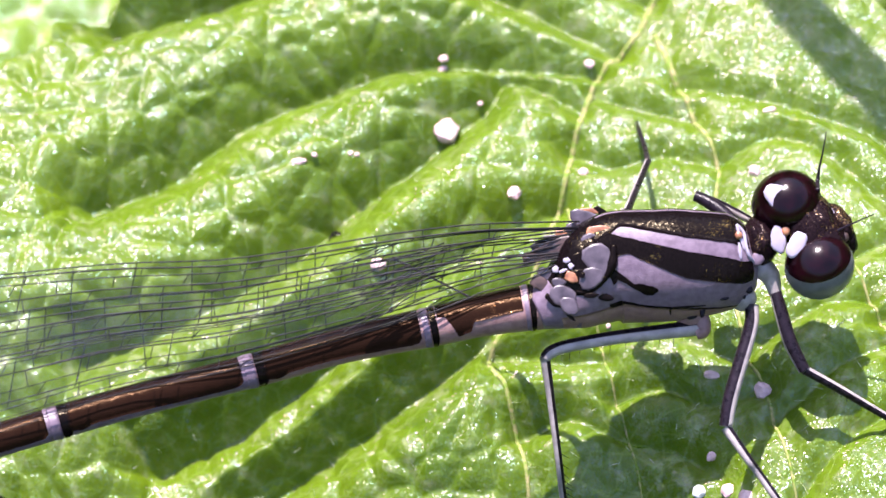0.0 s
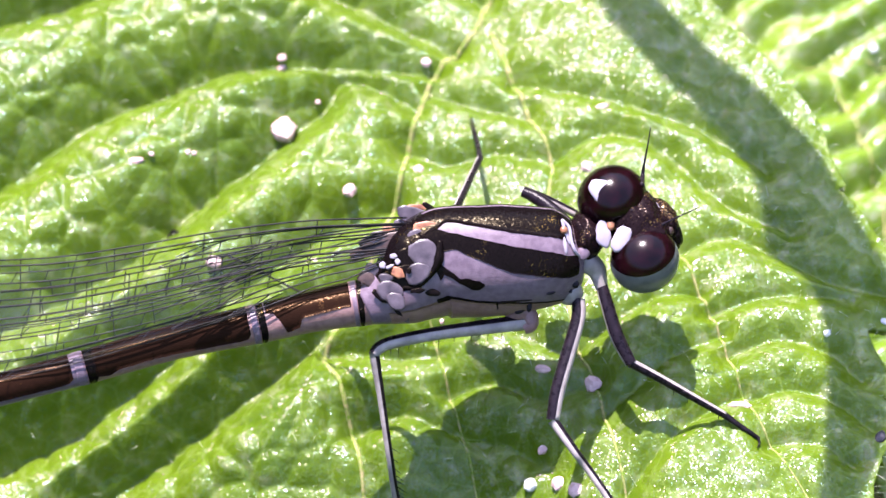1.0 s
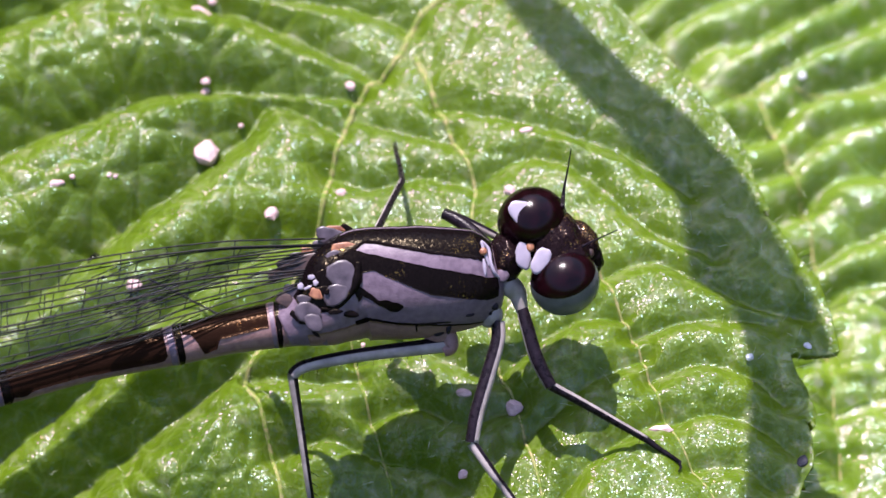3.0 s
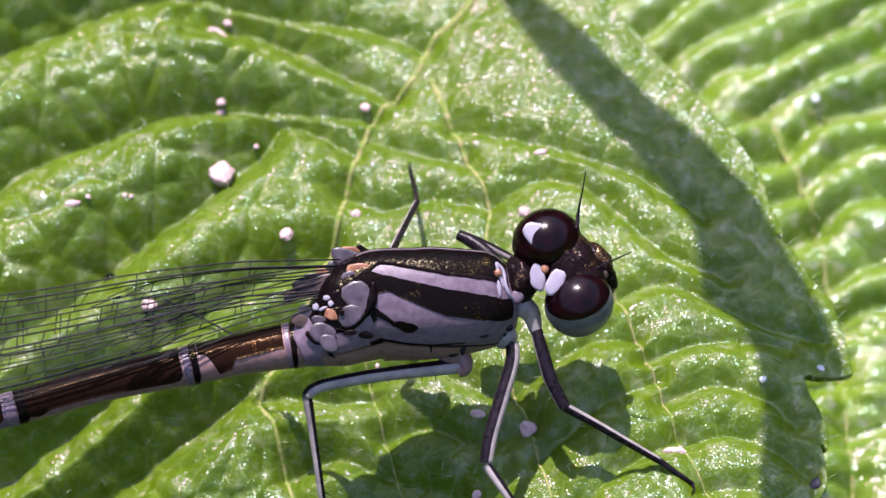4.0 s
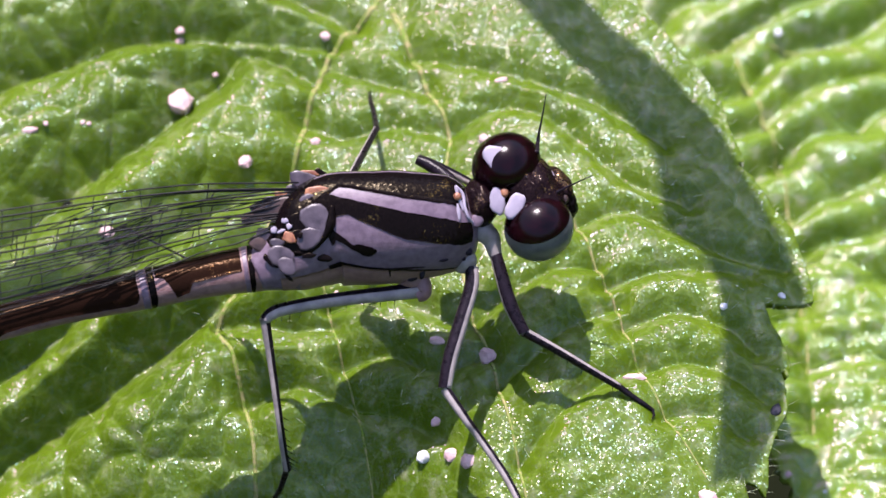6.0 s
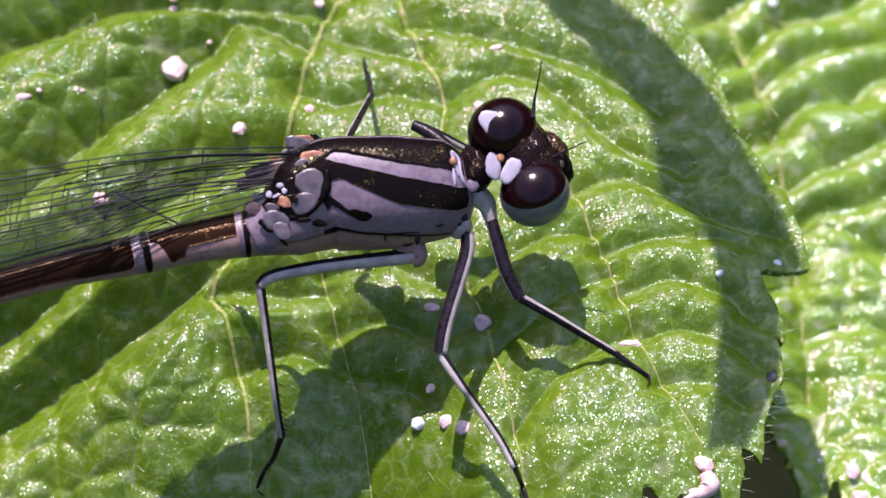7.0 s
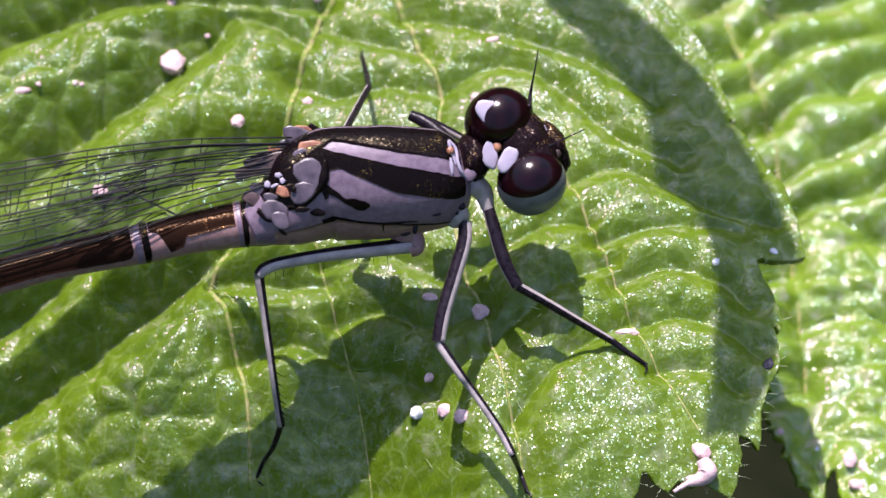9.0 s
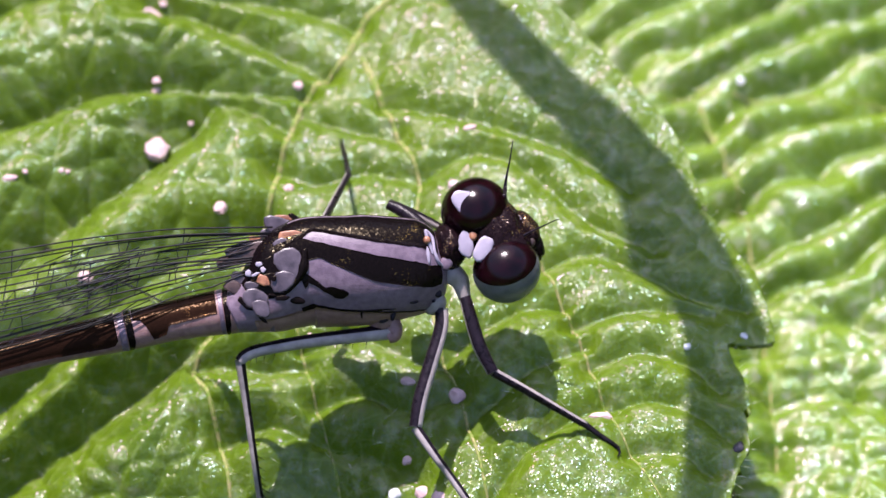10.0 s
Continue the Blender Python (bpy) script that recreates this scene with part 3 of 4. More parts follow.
GIRTH = np.interp(np.arange(240), [0, 22, 44, 66, 88, 110, 132, 154, 175, 197, 219, 239], [0.62, 0.57, 0.52, 0.49, 0.45, 0.42, 0.41, 0.41, 0.42, 0.44, 0.46, 0.40])


def band(name, mat, i, j, low, high, parent, proud=0.02, label="", around=18):
    """A stretch of the abdomen's skin from place i to j along the axis, low and high by place in degrees."""
    n = max(8, (j - i) * 2)
    k = np.linspace(i, j, n)
    pts = np.stack([np.interp(k, np.arange(240), AXIS[:, c]) for c in range(3)], 1)
    g = np.interp(k, np.arange(240), GIRTH)
    u = np.linspace(0, 1, n)
    lo = np.interp(u, [a for a, _ in low], [b for _, b in low])
    hi = np.interp(u, [a for a, _ in high], [b for _, b in high])
    wob = np.array([2.0 * noise.noise(Vector((v * 30, i, 0))) for v in u])
    return part(name, loft(name, mat, pts, g, g, ROLL, around, 0, lo, hi + wob, proud), parent, label)


# joints along the axis: ends of the segments
JOINTS = [(0, 21), (21, 65), (65, 109), (109, 153), (153, 197), (197, 239)]
for number, (i, j) in enumerate(JOINTS):
    k = np.linspace(i, j, 40)
    pts = np.stack([np.interp(k, np.arange(240), AXIS[:, c]) for c in range(3)], 1)
    g = np.interp(k, np.arange(240), GIRTH) * (1 + 0.02 * np.cos(np.linspace(0, 2 * math.pi, 40)))
    seg = part("abdomen_segment", loft("abdomen_segment", PINK if number < 3 else LILAC, pts, g, g, ROLL, 36), fly)
    if number == 0:
        band("dark_patch", BLACK, 9, 20, [(0, -120), (1, -120)], [(0, 30), (0.5, 52), (1, 78)], seg)
    elif number == 1:
        band("dark_saddle", BRONZE, i + 3, j - 3, [(0, -130), (1, -130)], [(0, 66), (0.58, 72), (0.63, 98), (0.80, 108), (0.86, 66), (0.92, 42), (1, 36)], seg)
    else:
        band("dark_saddle", BRONZE, i + 3, j - 2, [(0, -130), (1, -130)], [(0, 88), (0.03, 104), (0.09, 106), (0.3, 104), (0.6, 98), (0.86, 99), (0.93, 116), (1, 104)], seg)
    band("pale_ring", LILAC, i + 0.2, i + 2.2, [(0, -120), (1, -110)], [(0, 150), (1, 128)], seg, 0.022, "pale blue-white ring")
    band("black_ring", BLACK, j - 2.6, j - 0.1, [(0, -140), (1, -140)], [(0, 100), (0.5, 150), (1, 160)], seg, 0.024, "black ring at the joint")

# thorax: the axis from the wing roots to the neck
SPINE = spline([(-3.24, -4.48, 2.90), (-2.39, -4.05, 3.00), (-1.40, -3.39, 3.10), (-0.11, -3.31, 3.15), (1.17, -3.26, 3.20), (1.95, -3.18, 3.25), (2.38, -3.13, 3.30)], 120)
WIDE = np.interp(np.linspace(0, 1, 120), [0, 0.12, 0.3, 0.55, 0.78, 0.92, 1.0], [0.50, 0.80, 1.10, 1.18, 1.02, 0.75, 0.35])
TALL = np.interp(np.linspace(0, 1, 120), [0, 0.12, 0.25, 0.35, 0.55, 0.78, 0.92, 1.0], [0.50, 0.80, 1.35, 1.50, 1.48, 1.25, 0.85, 0.35])
thorax = part("thorax", loft("thorax", LILAC, SPINE, WIDE, TALL, ROLL, 72, 0.18), fly, "lilac thorax with black stripes")


def stripe(name, mat, upper, lower, parent, proud=0.018, label="", around=16):
    """A stripe on the thorax between two lines of (place along the spine, degrees from the midline)."""
    a, b = min(upper[0][0], lower[0][0]), max(upper[-1][0], lower[-1][0])
    n = 60
    u = np.linspace(a, b, n)
    k = u * 119
    pts = np.stack([np.interp(k, np.arange(120), SPINE[:, c]) for c in range(3)], 1)
    w, t = np.interp(k, np.arange(120), WIDE), np.interp(k, np.arange(120), TALL)
    lo = np.interp(u, [p for p, _ in upper], [q for _, q in upper])
    hi = np.interp(u, [p for p, _ in lower], [q for _, q in lower])
    wob = np.array([1.2 * noise.noise(Vector((v * 40, proud * 900, 2))) for v in u])
    return part(name, loft(name, mat, pts, w, t, ROLL, around, 0.18, lo + wob, hi + wob, proud), parent, label)


stripe("back_stripe", BLACK, [(0.30, -60), (0.92, -60)], [(0.30, 30), (0.355, 31), (0.38, 23), (0.57, 39), (0.83, 50), (0.92, 52)], thorax, 0.018, "bronze-black back stripe")
stripe("root_base", BLACK, [(0.10, -60), (0.31, -60)], [(0.10, 58), (0.2, 72), (0.31, 60)], thorax, 0.012, "black backing under the wing roots")
stripe("crest", LILAC, [(0.33, -7), (0.90, -6)], [(0.33, -3), (0.90, -3)], thorax, 0.03, "thin pale ridge along the back", 4)
stripe("shoulder_stripe", BLACK, [(0.31, 28), (0.355, 31), (0.38, 37), (0.57, 54), (0.83, 70), (0.92, 72)], [(0.31, 60), (0.40, 56), (0.57, 81), (0.83, 100), (0.90, 104), (0.93, 90)], thorax, 0.018, "black shoulder stripe")
stripe("hook_stripe", BLACK, [(0.29, 60), (0.33, 68), (0.37, 76), (0.42, 86), (0.45, 86), (0.475, 88), (0.49, 92)], [(0.29, 80), (0.33, 79), (0.37, 83), (0.42, 91), (0.45, 97), (0.475, 98), (0.49, 94)], thorax, 0.02, "black hooked mark")
stripe("seam", BLACK, [(0.24, 99), (0.30, 101), (0.37, 105), (0.57, 118), (0.8, 138)], [(0.24, 105), (0.30, 108), (0.37, 108), (0.57, 120), (0.8, 140)], thorax, 0.014, "", 4)
stripe("belly_plate", PINK, [(0.08, 95), (0.24, 103), (0.37, 107), (0.57, 119), (0.8, 139)], [(0.08, 200), (0.3, 200), (0.8, 200)], thorax, 0.008, "pinkish belly plate")

# head
FAR_EYE, NEAR_EYE = np.array((3.11, -2.09, 4.10)), np.array((3.90, -3.56, 3.50))
ACROSS = NEAR_EYE - FAR_EYE
ACROSS = ACROSS / np.linalg.norm(ACROSS)
AHEAD = np.array((0.88, 0.42, -0.25))
AHEAD = AHEAD - ACROSS * (AHEAD @ ACROSS)
AHEAD = AHEAD / np.linalg.norm(AHEAD)
CROWN = np.cross(AHEAD, -ACROSS)
CROWN = CROWN if CROWN[2] > 0 else -CROWN
MID = (FAR_EYE + NEAR_EYE) / 2
head = part("head", ellipsoid("head", HEAD_BRONZE, MID + AHEAD * 0.26 + CROWN * 0.06, (ACROSS * 1.25, AHEAD * 0.78, CROWN * 0.70), None, 40, 56, 0.12), fly, "bronze-black head between two bulging eyes")
for centre in (FAR_EYE, NEAR_EYE):
    eye = part("eye", ellipsoid("eye", EYE_PALE, centre, (ACROSS * 0.84, AHEAD * 0.89, CROWN * 0.88), None, 44, 64), head, "glossy compound eye, dark maroon above and grey below")
    part("eye_cap", ellipsoid("eye_cap", EYE_DARK, centre, (ACROSS * 0.852, AHEAD * 0.902, CROWN * 0.892), (CROWN @ np.stack([ACROSS, AHEAD, CROWN], 1) * 0.9 + np.array((-0.55 if centre is NEAR_EYE else 0.0, -0.30, -0.1)), 0.36 if centre is NEAR_EYE else -0.1), 40, 64), eye, "dark maroon upper eye")
part("face", ellipsoid("face", HEAD_BRONZE, np.array((4.35, -2.46, 3.60)), (ACROSS * 0.62, AHEAD * 0.42, CROWN * 0.5), None, 24, 36, 0.08), head)
part("muzzle", ellipsoid("muzzle", BLACK, np.array((4.58, -2.71, 3.30)), (ACROSS * 0.42, AHEAD * 0.30, CROWN * 0.42), None, 24, 36, 0.10), head)

# neck
part("prothorax", ellipsoid("prothorax", HEAD_BRONZE, np.array((2.41, -2.90, 3.60)), ((0.48, 0, 0.05), (0, 0.62, 0.2), (0, -0.2, 0.60)), None, 24, 36, 0.10), fly, "bronze-black collar behind the head")


def limb(name, mat, path, radii, parent, dark=None, hint=(0, 0.85, 0.53), label="", around=12):
    """A tapered leg joint; dark: the stretch of its skin, in degrees from the hinted side, that is black."""
    pts = spline(path, 30)
    along = np.gradient(pts, axis=0)
    along /= np.linalg.norm(along, axis=1, keepdims=True)
    h = np.array(hint, float)
    up = h - along * (along @ h)[:, None]
    up /= np.linalg.norm(up, axis=1, keepdims=True)
    side = np.cross(along, up)
    r = np.interp(np.linspace(0, 1, 30), np.linspace(0, 1, len(radii)), radii)

    def skin(low, high, cols, lift, closed):
        verts, faces = [], []
        for i in range(30):
            for j in range(cols + (0 if closed else 1)):
                a = radians(low + (high - low) * j / cols)
                verts.append(tuple(pts[i] + (up[i] * math.cos(a) + side[i] * math.sin(a)) * (r[i] + lift)))
        m = cols + (0 if closed else 1)
        for i in range(29):
            for j in range(cols):
                j2 = (j + 1) % m
                faces.append((i * m + j, i * m + j2, (i + 1) * m + j2, (i + 1) * m + j))
        if closed:
            faces += [tuple(range(m)), tuple(range(29 * m, 30 * m))]
        return verts, faces

    ob = part(name, mesh_of(name, *skin(0, 360, around, 0, True), mat), parent, label)
    if dark:
        part("dark_side", mesh_of("dark_side", *skin(dark[0], dark[1], around, 0.008, False), LEG_DARK), ob)
    return ob


def spines(path, count, length, lean, parent, start=0.1):
    """A comb of fine bristles along a leg joint."""
    pts = spline(path, count + 2)
    verts, faces = [], []
    for i, p in enumerate(pts[1:-1]):
        if i / count < start:
            continue
        d = np.array(lean) * length * random.uniform(0.7, 1.15) + np.array([random.uniform(-0.04, 0.04) for _ in range(3)])
        w = np.array((0.022, 0, 0))
        v = np.array((0, 0.022, 0))
        k = len(verts)
        verts += [tuple(p + w), tuple(p - w * 0.5 + v), tuple(p - w * 0.5 - v), tuple(p + d)]
        faces += [(k, k + 1, k + 3), (k + 1, k + 2, k + 3), (k + 2, k, k + 3)]
    return tagged(part("bristles", mesh_of("bristles", verts, faces, LEG_DARK), parent), kind="stuff")


# hind leg on the near side
leg = part("leg", ellipsoid("leg", PINK, (0.72, -4.27, 2.20), ((0.38, 0, 0.05), (0, 0.3, 0), (0, 0, 0.36)), None, 16, 24, 0.05), fly, "hind leg, black above and pale below")
path = [(0.97, -4.51, 2.10), (0.17, -4.61, 2.10), (-1.26, -4.83, 2.15), (-2.40, -5.03, 2.10), (-2.82, -5.17, 2.05), (-2.99, -5.30, 1.95)]
limb("femur", LEG_PALE, path, [0.20, 0.19, 0.17, 0.16, 0.16, 0.14], leg, (-40, 38), (0, 0.466, 0.764))
limb("trochanter", PINK, [(0.78, -4.13, 2.30), (0.97, -4.37, 2.20), (1.00, -4.58, 2.10), (0.83, -4.65, 2.05)], [0.26, 0.24, 0.21, 0.17], leg)
spines(path, 16, 0.46, (-0.1, -0.75, -0.6), leg)
path = [(-2.99, -5.26, 1.98), (-2.83, -6.05, 1.10), (-2.64, -7.07, 0.00), (-2.53, -7.51, -0.90), (-2.46, -7.71, -1.40)]
limb("tibia", LEG_PALE, path, [0.13, 0.10, 0.09, 0.09, 0.10], leg, (-50, 50), (0.8, -0.21, 0.34))
spines(path, 16, 0.42, (0.75, -0.5, -0.2), leg, 0.35)
limb("tarsus", LEG_DARK, [(-2.46, -7.71, -1.40), (-2.67, -7.77, -2.41), (-2.94, -7.64, -3.41), (-3.12, -7.84, -3.91)], [0.085, 0.07, 0.06, 0.05], leg)
part("claw", tube("claw", LEG_DARK, [(-3.12, -7.84, -3.91), (-3.05, -7.94, -3.93), (-2.93, -8.04, -3.95)], [0.04, 0.03, 0.012]), leg)

# middle leg on the near side
leg = part("leg", ellipsoid("leg", LEG_PALE, (2.02, -4.01, 2.70), ((0.34, 0, 0), (0, 0.32, 0), (0, 0, 0.36)), None, 16, 24, 0.05), fly, "middle leg, dark outer face and pale inner face")
path = [(2.23, -4.21, 2.70), (2.21, -4.68, 2.50), (1.93, -5.54, 2.15), (1.65, -6.40, 1.80), (1.52, -7.04, 1.50)]
limb("femur", LEG_PALE, path, [0.17, 0.18, 0.19, 0.19, 0.17], leg, (-58, 50), (-0.7, -0.37, 0.6))
path = [(1.51, -7.06, 1.50), (2.05, -7.80, 1.20), (2.34, -8.07, 0.90), (2.97, -8.91, 0.50), (3.35, -9.63, 0.30)]
limb("tibia", LEG_PALE, path, [0.13, 0.11, 0.10, 0.10, 0.09], leg, (-55, 55), (0.7, 0.2, 0.4))
spines(path, 14, 0.36, (0.75, -0.1, -0.2), leg, 0.45)
limb("tarsus", LEG_DARK, [(3.34, -9.60, 0.30), (3.58, -9.45, -0.84), (3.75, -10.10, -0.77)], [0.085, 0.06, 0.05], leg)
part("claw", tube("claw", LEG_DARK, [(3.75, -10.09, -0.76), (3.83, -10.23, -0.72), (3.80, -10.29, -0.77)], [0.04, 0.03, 0.012]), leg)

# foreleg on the near side
leg = part("leg", tube("leg", LEG_PALE, [(2.19, -3.28, 3.30), (2.48, -3.42, 3.20), (2.71, -3.56, 3.00), (2.84, -3.95, 2.75)], [0.20, 0.30, 0.25, 0.15], 16), fly, "foreleg, glossy black with a pale stripe")
path = [(2.82, -3.86, 2.80), (2.95, -4.32, 2.60), (3.18, -5.03, 2.25), (3.53, -5.66, 1.90)]
limb("femur", LEG_PALE, path, [0.15, 0.17, 0.18, 0.15], leg, (-62, 72), (0.35, -0.5, 0.8))
path = [(3.53, -5.63, 1.90), (4.30, -5.88, 1.50), (5.18, -6.14, 0.95), (5.99, -6.41, 0.50)]
limb("tibia", LEG_PALE, path, [0.12, 0.11, 0.10, 0.09], leg, (-65, 65), (0, -0.86, 0.05))
spines(path, 14, 0.34, (0.05, -0.75, -0.3), leg, 0.12)
limb("tarsus", LEG_DARK, [(5.95, -6.38, 0.50), (6.35, -6.60, 0.30), (6.67, -6.77, 0.17), (6.88, -6.84, 0.01)], [0.09, 0.07, 0.06, 0.05], leg)
part("claw", tube("claw", LEG_DARK, [(6.85, -6.84, 0.05), (6.88, -6.98, 0.02), (6.80, -7.18, 0.15)], [0.04, 0.03, 0.012]), leg)

# legs on the far side
leg = part("leg", ellipsoid("leg", LEG_PALE, (-0.16, -2.11, 2.60), ((0.3, 0, 0), (0, 0.3, 0), (0, 0, 0.3)), None, 12, 18), fly, "far middle leg, grey with a dark foot")
limb("femur", LEG_PALE, [(-0.16, -2.11, 2.60), (-1.03, -1.59, 2.60), (-0.83, -1.25, 2.40)], [0.16, 0.15, 0.12], leg, (-90, 90))
limb("tibia", LEG_PALE, [(-0.83, -1.22, 2.30), (-0.46, 0.08, 1.60), (-0.10, 1.27, 1.00)], [0.10, 0.09, 0.08], leg, (-65, 65), (0.3, -0.53, 0.7))
limb("tarsus", LEG_DARK, [(-0.10, 1.24, 1.00), (-0.14, 1.99, 0.57), (-0.24, 2.87, 0.10), (-0.24, 3.59, -0.59)], [0.085, 0.07, 0.06, 0.05], leg)
leg = part("leg", ellipsoid("leg", LEG_PALE, (2.13, -2.38, 3.00), ((0.25, 0, 0), (0, 0.25, 0), (0, 0, 0.25)), None, 12, 18), fly, "far foreleg, folded up beside the neck")
limb("femur", LEG_DARK, [(2.12, -2.37, 3.20), (1.63, -1.88, 3.30), (1.20, -1.50, 3.30), (0.89, -1.33, 3.30)], [0.14, 0.17, 0.17, 0.13], leg)
limb("tibia", LEG_PALE, [(0.92, -1.26, 3.25), (1.50, -1.38, 3.00), (2.23, -1.63, 2.70), (2.75, -1.75, 2.30)], [0.11, 0.11, 0.10, 0.09], leg, (-60, 70))
leg = part("leg", ellipsoid("leg", LEG_PALE, (-1.39, -2.90, 2.50), ((0.3, 0, 0), (0, 0.3, 0), (0, 0, 0.3)), None, 12, 18), fly, "far hind leg under the wings")
limb("femur", LEG_DARK, [(-1.39, -3.45, 2.50), (-2.60, -3.85, 1.40), (-3.90, -2.89, 0.00)], [0.14, 0.12, 0.10], leg)
limb("tibia", LEG_DARK, [(-3.90, -2.89, 0.00), (-5.41, -1.60, -0.60), (-7.21, -0.15, -1.20)], [0.03, 0.03, 0.035], leg)
limb("tarsus", LEG_DARK, [(-7.17, -0.17, -1.20), (-7.78, 0.50, -1.70), (-8.21, 0.90, -2.07), (-8.47, 1.26, -2.44)], [0.065, 0.06, 0.055, 0.05], leg)
part("claw", tube("claw", LEG_DARK, [(-8.47, 1.26, -2.44), (-8.61, 1.15, -2.49), (-8.64, 0.67, -2.10)], [0.04, 0.03, 0.012]), leg)

# wings: four, closed over the back; each a fan of black veins on a clear skin
TOP = spline([(-2.10, -2.83, 4.20), (-3.23, -2.98, 4.40), (-4.77, -3.17, 4.60), (-6.85, -3.51, 4.70), (-8.93, -3.92, 4.70), (-11.00, -4.24, 4.70), (-13.68, -4.32, 4.70), (-16.46, -4.52, 4.60), (-20.64, -4.85, 4.40), (-24.21, -5.60, 4.20)], 90)
FOOT = spline([(-2.53, -4.06, 3.60), (-3.51, -4.32, 3.50), (-4.78, -4.51, 3.40), (-6.87, -5.14, 3.40), (-8.94, -5.79, 3.40), (-11.00, -6.39, 3.40), (-13.66, -6.96, 3.40), (-16.38, -7.93, 3.40), (-20.41, -9.12, 3.40), (-23.89, -9.62, 3.50)], 90)


def wing_at(s, v, shift):
    """A place on a wing: s along it (0 to 1), v from the front edge to the foot."""
    k = s * 89
    t = np.array([np.interp(k, np.arange(90), TOP[:, c]) for c in range(3)])
    f = np.array([np.interp(k, np.arange(90), FOOT[:, c]) for c in range(3)])
    pleat = 0.05 * math.sin(v * 40) * min(1.0, s * 4)
    return t + (f - t) * v + np.array((0, shift + pleat, 0.3 * shift))


def wing(v0, v1, spread, shift, long_veins, label):
    ob = part("wing", None, fly, label)
    n, m = 60, 16
    verts, faces = [], []
    line = lambda s, q: v0 + (v1 - v0) * (q * (0.35 + 0.65 * min(1.0, s * 3.0)) + spread * s * (q - 0.3))  # noqa: E731
    for i in range(n + 1):
        for j in range(m + 1):
            verts.append(tuple(wing_at(i / n, line(i / n, j / m), shift)))
    for i in range(n):
        for j in range(m):
            faces.append((i * (m + 1) + j, (i + 1) * (m + 1) + j, (i + 1) * (m + 1) + j + 1, i * (m + 1) + j + 1))
    skin = part("membrane", mesh_of("membrane", verts, faces, MEMBRANE), ob, "clear wing membrane")
    skin.visible_shadow = False
    veins = []
    for q, s0, s1, r in long_veins:
        pts = [wing_at(s, line(s, q + (0.012 * math.sin(9 * s + 20 * q))), shift) for s in np.linspace(s0, s1, 26)]
        part("vein", loft("vein", WING_VEIN, pts, np.linspace(r, r * 0.7, 26), np.linspace(r, r * 0.7, 26), 0, 6), ob)
        veins.append((q, s0, s1))
    verts, faces = [], []

    def stick(a, b, r):
        a, b = np.array(a), np.array(b)
        d = (b - a) / np.linalg.norm(b - a)
        u = np.cross(d, (0.2, 0.5, 0.84))
        u = u / np.linalg.norm(u) * r
        w = np.cross(d, u)
        k = len(verts)
        for p in (a, b):
            verts.extend(tuple(p + u * c + w * e) for c, e in ((1, 0), (0, 1), (-1, 0), (0, -1)))
        faces.extend([(k, k + 1, k + 5, k + 4), (k + 1, k + 2, k + 6, k + 5), (k + 2, k + 3, k + 7, k + 6), (k + 3, k, k + 4, k + 7)])

    veins.sort()
    for (qa, a0, a1), (qb, b0, b1) in zip(veins, veins[1:]):
        s = max(a0, b0) + random.uniform(0.14, 0.22)
        while s < min(a1, b1):
            lean = random.uniform(-0.004, 0.012)
            stick(wing_at(s, line(s, qa), shift), wing_at(min(s + lean, 1), line(min(s + lean, 1), qb), shift), 0.014)
            s += random.uniform(0.03, 0.10) if s < 0.38 else random.uniform(0.03, 0.075)
    # the slanting veins of the knot, where the long veins fork
    for q in (0.15, 0.4, 0.62, 0.8):
        s = random.uniform(0.26, 0.36)
        stick(wing_at(s, line(s, q), shift), wing_at(s + 0.035, line(s + 0.035, q + 0.16), shift), 0.019)
        stick(wing_at(s + 0.03, line(s + 0.03, q + 0.05), shift), wing_at(s + 0.07, line(s + 0.07, q + 0.20), shift), 0.017)
    tagged(part("cross_vein_net", mesh_of("cross_vein_net", verts, faces, WING_VEIN), ob), kind="stuff")
    return ob


LONG = [(0.0, 0.0, 1, 0.028), (0.11, 0.0, 1, 0.019), (0.26, 0.0, 1, 0.024), (0.45, 0.0, 1, 0.022), (0.60, 0.22, 1, 0.015), (0.74, 0.02, 1, 0.021), (0.88, 0.25, 1, 0.014), (1.0, 0.02, 0.95, 0.019)]
FEW = [(0.0, 0.0, 1, 0.022), (0.5, 0.02, 1, 0.017), (1.0, 0.02, 0.95, 0.016)]
wing(0.0, 0.62, 0.15, 0.0, LONG, "clear near forewing with black veins, closed over the back")
wing(0.36, 0.98, 0.1, -0.10, LONG, "clear near hindwing with black veins, lying over the abdomen")
wing(0.05, 0.58, 0.12, 0.22, FEW, "clear far forewing with black veins, closed over the back")
wing(0.28, 0.90, 0.12, 0.14, FEW, "clear far hindwing with black veins, closed over the back")

# pale and orange plates on the head, neck and wing roots


def plate(name, mat, at, wide, tall, turn, parent, thick=0.10, label="", bumpy=0.06):
    """A small rounded plate lying on the skin, turned by degrees in its own plane."""
    c, s = math.cos(radians(turn)), math.sin(radians(turn))
    a = np.array((c, s * 0.85, s * 0.53))
    b = np.array((-s, c * 0.85, c * 0.53))
    n = np.array((0, -0.53, 0.85))
    return part(name, ellipsoid(name, mat, at, (a * wide, b * tall, n * thick), None, 14, 22, bumpy), parent, label)


